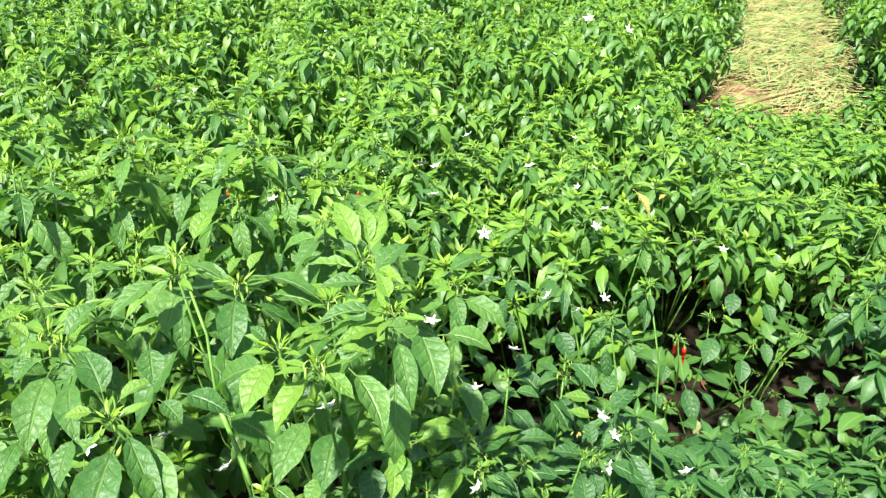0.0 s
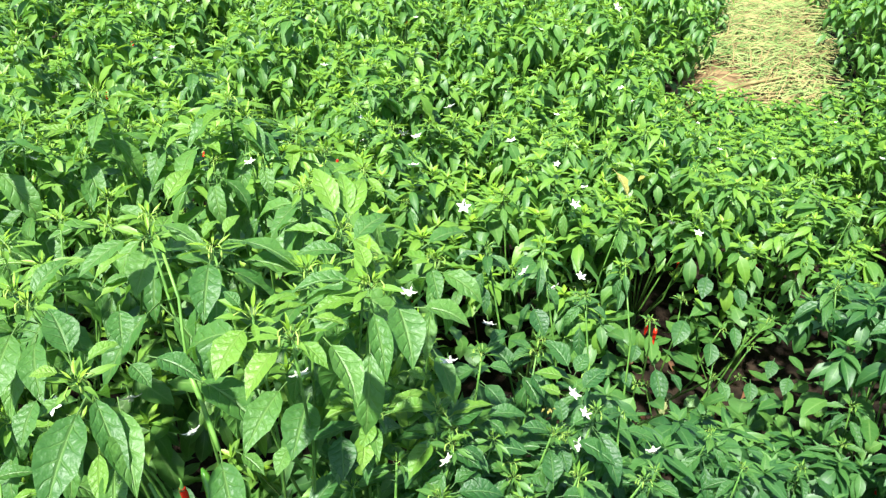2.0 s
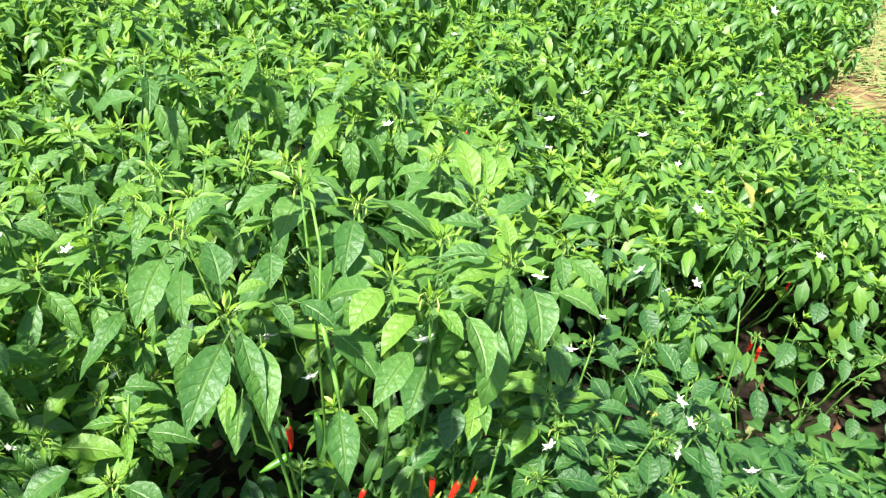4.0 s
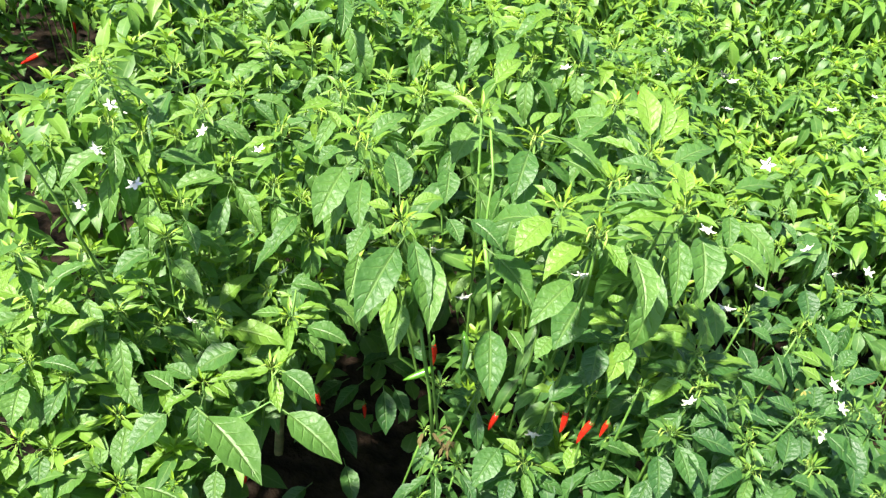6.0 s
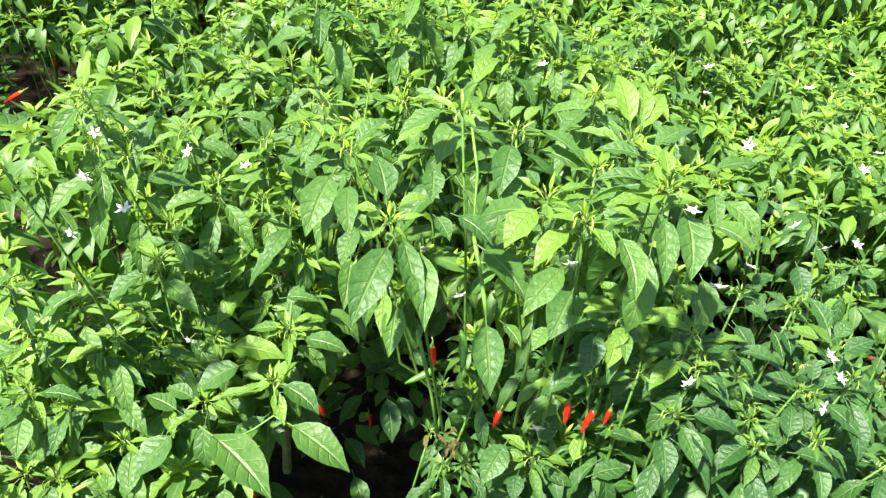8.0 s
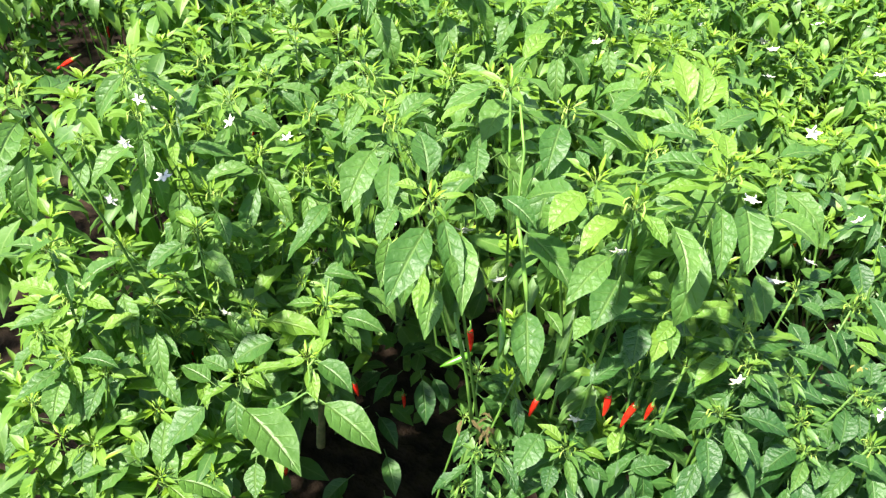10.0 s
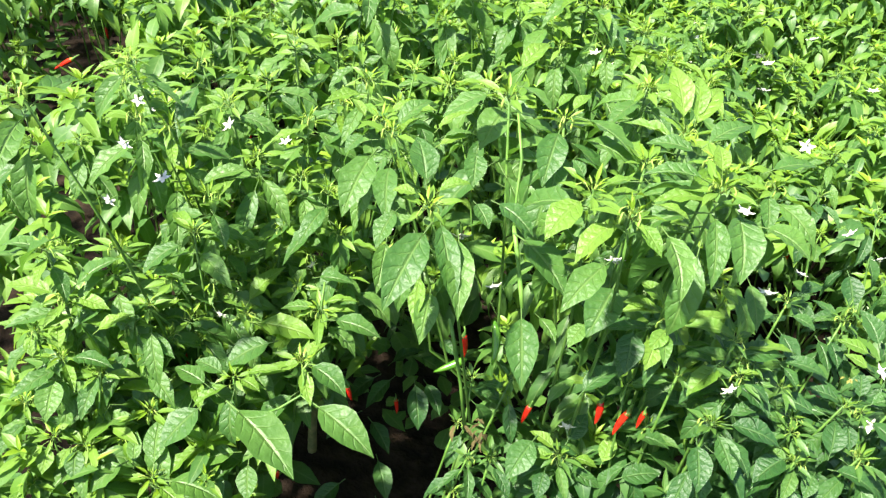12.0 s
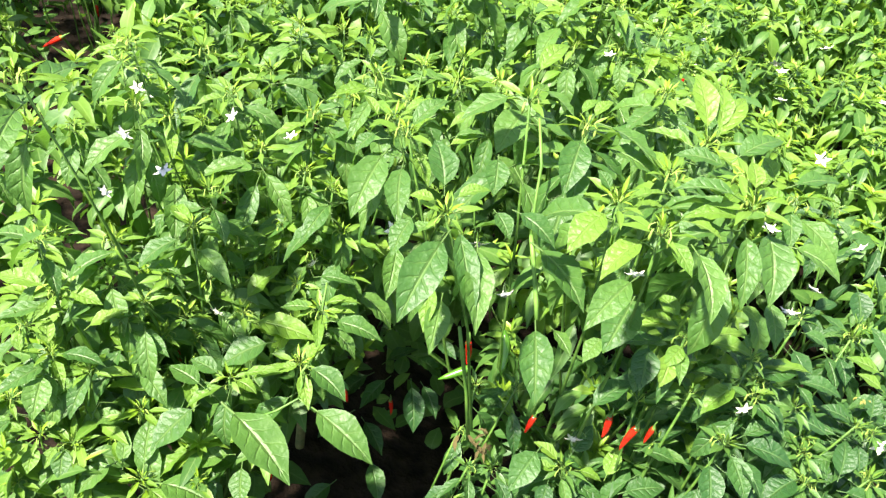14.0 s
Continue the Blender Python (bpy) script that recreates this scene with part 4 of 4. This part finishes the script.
LOW_TIPS = [
    (-0.032, 0.478, 0.747),
    (0.035, 0.489, 0.721),
    (0.147, 0.554, 0.657),
    (0.143, 0.687, 0.653),
    (-0.084, 0.452, 0.554),
    (0.030, 0.448, 0.680),
    (0.116, 0.490, 0.632),
    (0.070, 0.610, 0.710),
    (-0.014, 0.479, 0.611),
]
LOW_TIPS += [
    (0.022, 0.482, 0.746),
    (0.038, 0.475, 0.715),
    (-0.010, 0.461, 0.706),
    (0.098, 0.486, 0.665),
    (0.141, 0.544, 0.666),
    (0.110, 0.477, 0.642),
    (0.170, 0.524, 0.630),
    (0.185, 0.561, 0.684),
    (0.077, 0.503, 0.697),
    (0.247, 0.546, 0.606),
    (-0.047, 0.453, 0.681),
]
near_plant((0.05, 0.57, 0), LOW_TIPS, "low chili plant beside the tall one, its part shade in the leaf colour", 0.88, 4, 2, LOW_LEAVES, 0.0, 1, 12, 1.0, (1.0, 0.6), 2, True, LOW_PALE)
SIDE_TIPS = [
    (-0.449, 0.444, 0.578),
    (-0.416, 0.375, 0.563),
    (-0.458, 0.284, 0.474),
    (-0.363, 0.421, 0.571),
    (-0.373, 0.473, 0.599),
    (-0.492, 0.429, 0.688),
    (-0.451, 0.521, 0.650),
    (-0.436, 0.541, 0.711),
    (-0.484, 0.403, 0.552),
    (-0.474, 0.379, 0.537),
    (-0.492, 0.329, 0.514),
    (-0.433, 0.340, 0.485),
]
near_plant((-0.48, 0.42, 0), SIDE_TIPS, "chili plant with pointed sunlit leaves beside a dark gap", 1.0, 3, 2, SIDE_LEAVES, 0.0, 0, 13, 0.7, (0.8, 0.53), 3, pale=SIDE_PALE)
for points in (((-0.381, 0.364, 0.529), (-0.363, 0.378, 0.538), (-0.347, 0.394, 0.551), (-0.336, 0.394, 0.546), (-0.327, 0.394, 0.542)),
               ((-0.347, 0.394, 0.551), (-0.349, 0.404, 0.562), (-0.354, 0.409, 0.571), (-0.351, 0.416, 0.578)),
               ((-0.363, 0.468, 0.644), (-0.358, 0.454, 0.625), (-0.353, 0.444, 0.611), (-0.347, 0.448, 0.614))):
    branch(PLANTS[-1], points, 0.0011, "thin pale green side branch")
EDGE_TIPS = [
    (-0.582, 0.336, 0.628),
    (-0.607, 0.348, 0.672),
    (-0.565, 0.302, 0.582),
    (-0.554, 0.259, 0.511),
    (-0.527, 0.272, 0.501),
    (-0.584, 0.263, 0.544),
    (-0.557, 0.225, 0.473),
    (-0.529, 0.312, 0.570),
    (-0.508, 0.302, 0.487),
    (-0.598, 0.305, 0.601),
    (-0.505, 0.257, 0.469),
    (-0.405, 0.304, 0.482),
]
near_plant((-0.6, 0.34, 0), EDGE_TIPS, "chili plant with crowded light green shoot tips", 0.9, 3, 2, EDGE_LEAVES, 0.0, 1, 14, 0.9, (0.9, 0.55), 2, pale=EDGE_PALE)

LOW_TIPS_AHEAD = [
    (0.159, 0.549, 0.659),
    (0.267, 0.570, 0.592),
    (0.193, 0.639, 0.663),
    (0.145, 0.699, 0.662),
    (0.224, 0.600, 0.643),
    (0.349, 0.632, 0.590),
    (0.384, 0.608, 0.563),
    (0.047, 0.494, 0.718),
    (0.097, 0.503, 0.667),
    (0.161, 0.846, 0.697),
    (0.217, 0.800, 0.658),
    (0.078, 0.754, 0.751),
    (0.293, 0.902, 0.648),
]
near_plant((0.3, 0.66, 0), LOW_TIPS_AHEAD, "low spreading chili plant beside the tall one, its shade in the leaf colour", 0.68, 4, 2,
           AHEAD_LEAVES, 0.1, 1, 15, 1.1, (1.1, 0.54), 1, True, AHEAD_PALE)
BEHIND_TIPS = [
    (-0.366, 0.866, 0.823),
    (-0.318, 0.854, 0.837),
    (-0.242, 0.792, 0.822),
    (-0.390, 0.919, 0.750),
    (-0.411, 0.827, 0.839),
    (-0.212, 0.829, 0.864),
    (-0.231, 0.831, 0.884),
    (-0.125, 0.740, 0.824),
    (-0.193, 0.815, 0.826),
    (-0.461, 0.833, 0.813),
    (-0.124, 0.858, 0.816),
    (-0.070, 0.795, 0.823),
    (-0.265, 0.819, 0.852),
    (-0.375, 0.826, 0.883),
    (-0.160, 0.870, 0.833),
]
near_plant((-0.2, 1.0, 0), BEHIND_TIPS, "sunlit chili plant with bright yellow-green shoot tips", 1.0, 4, 2,
           (), 0.1, 0, 16, 1.2, (1.2, 0.68))
CORNER_TIPS = [
    (-0.630, 0.519, 0.802),
    (-0.599, 0.591, 0.779),
    (-0.539, 0.559, 0.759),
    (-0.548, 0.702, 0.784),
    (-0.518, 0.756, 0.768),
    (-0.438, 0.631, 0.760),
    (-0.457, 0.589, 0.752),
    (-0.559, 0.486, 0.759),
    (-0.481, 0.526, 0.729),
    (-0.579, 0.465, 0.774),
    (-0.493, 0.458, 0.714),
    (-0.531, 0.619, 0.764),
    (-0.517, 0.301, 0.891),
    (-0.505, 0.405, 0.636),
    (-0.527, 0.360, 0.599),
    (-0.555, 0.376, 0.641),
    (-0.458, 0.509, 0.589),
    (-0.485, 0.468, 0.631),
    (-0.558, 0.392, 0.665),
    (-0.473, 0.472, 0.657),
    (-0.460, 0.512, 0.624),
    (-0.422, 0.534, 0.614),
    (-0.456, 0.480, 0.595),
    (-0.419, 0.502, 0.589),
]
CORNER_TIPS += [
    (-0.384, 0.532, 0.658),
    (-0.372, 0.528, 0.609),
    (-0.400, 0.537, 0.707),
    (-0.486, 0.440, 0.612),
    (-0.507, 0.366, 0.628),
    (-0.496, 0.412, 0.580),
    (-0.437, 0.457, 0.565),
    (-0.402, 0.469, 0.565),
    (-0.500, 0.380, 0.572),
    (-0.512, 0.353, 0.565),
    (-0.451, 0.435, 0.542),
    (-0.491, 0.809, 0.809),
    (-0.459, 0.792, 0.772),
    (-0.452, 0.699, 0.801),
    (-0.386, 0.706, 0.784),
    (-0.369, 0.788, 0.768),
    (-0.297, 0.720, 0.785),
    (-0.403, 0.623, 0.800),
    (-0.351, 0.593, 0.800),
    (-0.403, 0.822, 0.804),
    (-0.494, 0.786, 0.855),
    (-0.342, 0.886, 0.742),
    (-0.472, 0.826, 0.838),
]
near_plant((-0.52, 0.68, 0), CORNER_TIPS, "dense chili plant with slender light green shoots", 1.03, 4, 2,
           CORNER_LEAVES, 0.1, 1, 17, 1.1, (1.1, 0.62), 1, pale=CORNER_PALE)
GAP_TIPS = [
    (-0.346, 0.306, 0.380),
    (-0.169, 0.428, 0.524),
    (-0.192, 0.449, 0.541),
    (-0.146, 0.429, 0.538),
    (-0.192, 0.479, 0.582),
    (-0.152, 0.478, 0.605),
    (-0.174, 0.406, 0.488),
    (-0.130, 0.409, 0.485),
]
GAP_LEAVES = [
    (-0.29, 0.6, 0.4, -0.25, 0.57, 0.38, 0.42), (-0.3, 0.59, 0.41, -0.27, 0.55, 0.36, 0.42), (-0.34, 0.62, 0.36, -0.36, 0.57, 0.33, 0.42),
    (-0.33, 0.66, 0.37, -0.28, 0.67, 0.34, 0.42), (-0.36, 0.58, 0.3, -0.31, 0.55, 0.28, 0.42), (-0.38, 0.6, 0.28, -0.41, 0.55, 0.25, 0.42),
    (-0.32, 0.53, 0.3, -0.28, 0.49, 0.27, 0.42), (-0.35, 0.5, 0.26, -0.37, 0.45, 0.23, 0.42), (-0.3, 0.66, 0.42, -0.26, 0.64, 0.42, 0.42),
    (-0.38, 0.68, 0.3, -0.34, 0.72, 0.32, 0.42), (-0.4, 0.7, 0.25, -0.44, 0.66, 0.2, 0.42), (-0.28, 0.45, 0.34, -0.25, 0.41, 0.33, 0.42),
]
# the gap's leaves are coloured darker to stand in for its shade
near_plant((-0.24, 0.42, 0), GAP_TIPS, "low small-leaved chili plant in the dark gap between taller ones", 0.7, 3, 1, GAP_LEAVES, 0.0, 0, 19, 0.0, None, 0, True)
FRONT = Vector((0.62, 0.74, 0))
# this plant's shade is put into its leaf colour
near_plant(FRONT, [FRONT + Vector(t) for t in ((-0.07, 0, 0.43), (0.03, 0.07, 0.41), (0.12, 0.17, 0.36), (-0.13, -0.1, 0.46), (-0.16, 0.06, 0.41), (0.13, 0, 0.43), (0, -0.13, 0.47), (0.2, 0.12, 0.4), (0.12, -0.12, 0.45))],
           "low chili plant with small leaves coloured darker as shade, beside a hollow", 0.68, 4, 2, (), 0.15, 1, 23, 0.9, (0.9, 0.4), 1, True)
HOLLOW_TIPS = [
    (0.375, 0.967, 0.505),
    (0.456, 1.060, 0.486),
    (0.514, 1.008, 0.466),
    (0.550, 0.967, 0.464),
    (0.331, 0.845, 0.476),
    (0.588, 1.000, 0.496),
]
# shade of the hollow is painted into these leaves
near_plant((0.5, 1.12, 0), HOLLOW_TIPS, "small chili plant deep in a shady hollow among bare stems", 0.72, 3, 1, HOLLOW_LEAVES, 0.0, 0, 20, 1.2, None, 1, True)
# filler plants added to cover lit soil, their leaves darkened as shade
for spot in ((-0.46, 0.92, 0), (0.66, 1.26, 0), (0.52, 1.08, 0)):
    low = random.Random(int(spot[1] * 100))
    near_plant(spot, [Vector(spot) + t for t in dome(low, 3, 0.1, 0.3, 1)], "small added chili plant under taller ones, leaves darkened as shade", 0.7, 3, 1,
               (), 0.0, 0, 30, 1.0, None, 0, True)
SPENT = [
    (0.134, 0.552, 0.69, 0.138, 0.549, 0.686), (0.136, 0.55, 0.69, 0.133, 0.546, 0.687),
    (0.132, 0.553, 0.689, 0.128, 0.551, 0.685), (0.138, 0.551, 0.691, 0.142, 0.551, 0.689),
]
YELLOW_LEAVES = [
    (0.318, 1.151, 0.679, 0.343, 1.119, 0.642),
    (0.382, 1.166, 0.663, 0.365, 1.152, 0.658),
]
TAKEN = [(-0.25, 0.3, 0.2), (-0.2, 1.0, 0.24), (-0.52, 0.68, 0.22), (0.3, 0.66, 0.24), (-0.12, 0.62, 0.3), (0.05, 0.57, 0.24), (-0.46, 0.45, 0.22), (-0.62, 0.34, 0.2), (0.58, 1.14, 0.27), (0.46, 0.98, 0.27), (0.74, 1.22, 0.2), (0.62, 0.74, 0.22), (-0.3, 0.62, 0.2), (-0.28, 0.78, 0.16),
         (-1.28, 1.0, 0.29), (-2.05, 3.8, 0.3), (-1.85, 3.35, 0.3), (-1.54, 3.42, 0.27)]


def canopy(x, y):
    """Height of the plants' tops: lower along the camera's line of sight to the bank's near end."""
    h = 0.68 + 0.05 * noise.noise(Vector((x * 1.7, y * 1.7, 4)))
    if x > 0.15 and y < 2:
        h -= 0.05
    if x < -0.25 and y < 1.3:
        h += 0.03
    off_sight = abs(x - (0.32 + 0.36 * y))
    if 1.5 < y < 3.0 and off_sight < 0.42:
        h = min(h, 0.25 + 0.24 * (3.0 - y) / 1.5 + off_sight * 0.35)
    return h


r = random.Random(3)
FAR_SPOTS, WOODS = [], []
y = 0.28
while y < 8.4:
    x = -4.2
    while x < 3.6:
        own = random.Random(int(x * 100) * 977 + int(y * 100))
        px, py = x + own.uniform(-0.07, 0.07), y + own.uniform(-0.06, 0.06)
        x += 0.34
        if any(math.hypot(px - a, py - b) < c for a, b, c in TAKEN):
            continue
        if py > 2.5 and abs(on_path(px, py)[0]) < 0.33 + 0.09 * noise.noise(Vector((px * 2, py * 1.6, 3))):
            continue
        inside = -1.2 * py - 0.4 < px < 0.78 * py + 0.45
        if py < 1.62 and inside:
            # plants at the front right take the leaf colours darkened as shade
            h = canopy(px, py)
            near_plant((px, py, 0), [Vector((px, py, 0)) + t for t in dome(own, 13, 0.2, h, 1)],
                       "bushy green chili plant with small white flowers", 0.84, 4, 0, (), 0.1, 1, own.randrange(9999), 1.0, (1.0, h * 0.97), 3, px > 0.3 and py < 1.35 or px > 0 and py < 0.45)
        else:
            (FAR_SPOTS if py < 4.6 and inside else WOODS).append((px, py))
    y += 0.31


def nearest_plant(p):
    return min(PLANTS, key=lambda q: (q.location.x - p[0]) ** 2 + (q.location.y - p[1]) ** 2)


for p in FLOWERS + FLOWERS_AHEAD:
    plant = nearest_plant(p)
    az = r.uniform(0, 6.28)
    add_flower(plant, Vector(p) - plant.location - Vector((0.019 * math.cos(az), 0.019 * math.sin(az), -0.008)), az, r.uniform(0.6, 0.75))
for p in RIPE:
    plant = nearest_plant(p)
    add_fruit(plant, Vector(p) - plant.location, r.uniform(0.5, 0.65))
for p in RIPE_FAR:
    plant = nearest_plant(p)
    add_fruit(plant, Vector(p) - plant.location, 0.34)
for p, turn in (((-1.29, 1.02, 0.43), 2.2),):
    plant = nearest_plant(p)
    add_fruit(plant, Vector(p) - plant.location, 0.95, turn, 1.0)

for x0, y0, z0, x1, y1, z1 in YELLOW_LEAVES:
    plant = nearest_plant((x0, y0))
    part("leaf", LEAF["yellow"][2], plant, leaf_between(Vector((x0, y0, z0)) - plant.location, Vector((x1, y1, z1)) - plant.location, 2), "yellowing wilted leaf")

for x0, y0, z0, x1, y1, z1 in SPENT:
    plant = nearest_plant((x0, y0))
    part("spent_flower", LEAF["yellow"][4], plant, leaf_between(Vector((x0, y0, z0)) - plant.location, Vector((x1, y1, z1)) - plant.location, 4, 0.4, 0.5), "yellowed spent flower")

curled = random.Random(41)
for i in range(11):
    p = Vector((-0.168 + curled.uniform(-0.014, 0.018), 0.418 + curled.uniform(-0.008, 0.006), 0.588 + curled.uniform(-0.008, 0.01)))
    plant = nearest_plant(p)
    a = curled.uniform(0, 6.28)
    part("leaf", LEAF["dry"][6], plant, leaf_pose(p - plant.location, a, curled.uniform(-0.6, 0.6), curled.uniform(-1, 1), curled.uniform(0.012, 0.022), curled.uniform(0.35, 0.7)), "withered brown curled leaf")

# ---- the plants further off: six kinds, repeated ----
KINDS = []
for i in range(6):
    q = random.Random(60 + i)
    tips = KIND_TIPS[i]
    stem, branches = stem_and_branches((0, 0, 0), tips, q)
    sv, sf, _ = merged([stem] + branches)
    kind = new("chili_plant")
    tagged(kind, "bushy green chili plant among many in the field", "chili plant", "chili plants of the field")
    part("stem", mesh_from("stem", sv, sf, [stem_green]), kind)
    tagged(part("foliage", BUSHY[i], kind), kind="stuff")
    tagged(part("inner_foliage", INNER[i % 5], kind, Matrix.Diagonal((1, 1, 0.62, 1))), kind="stuff")
    for t in q.sample(tips[:13], 2):
        az = q.uniform(0, 6.28)
        m = Matrix.Translation(t + Vector((0.02, 0.0, -0.015))) @ Matrix.Rotation(az, 4, "Z") @ Matrix.Diagonal((0.75, 0.75, 0.75, 1))
        part("flower", FLOWER, kind, m, "small white star-shaped flower")
    if i % 2:
        part("chili", POD, kind, Matrix.Translation(tips[9] * 0.85) @ Matrix.Diagonal((0.75, 0.75, 0.75, 1)), "ripe glossy red chili")
    KINDS.append(kind)
for i, (px, py) in enumerate(FAR_SPOTS):
    kind = KINDS[i % 6]
    m = Matrix.Translation((px, py, 0)) @ Matrix.Rotation(r.uniform(0, 6.28), 4, "Z")
    c = kind if i < 6 else copy_thing(kind, m)
    if i < 6:
        c.matrix_basis = m
    c.scale = (1, 1, canopy(px, py) / 0.68)

# ---- the far end of the field, past counting, and unseen near-side rows added for shade ----
# added rows behind the camera that keep the sun off the gaps
for py in (-0.15, -0.46):
    for i in range(9):
        if not 3 < i < 7:
            WOODS.append((-1.7 + 0.34 * i + r.uniform(-0.05, 0.05), py + r.uniform(-0.03, 0.03)))
vs, fs, uvs, slots, n = [], [], [], [], 0
for i, (px, py) in enumerate(WOODS):
    v, f, uv, sl = LIGHT[i % 4]
    a, h = r.uniform(0, 6.28), canopy(px, py) / 0.68
    turn = np.array([[math.cos(a), -math.sin(a), 0], [math.sin(a), math.cos(a), 0], [0, 0, h]])
    vs.append(v @ turn.T + np.array((px, py, 0)))
    fs.append([tuple(q + n for q in g) for g in f])
    uvs.append(uv)
    slots += sl
    n += len(v)
far = mesh_from("far_chili_plants", np.concatenate(vs), [g for some in fs for g in some], [foliage_mature, foliage_fresh, tuft_young], np.concatenate(uvs), slots)
tagged(new("far_chili_plants", far), "dense green chili plants at the edges of the field, with unseen shading rows", "chili plants", kind="stuff")
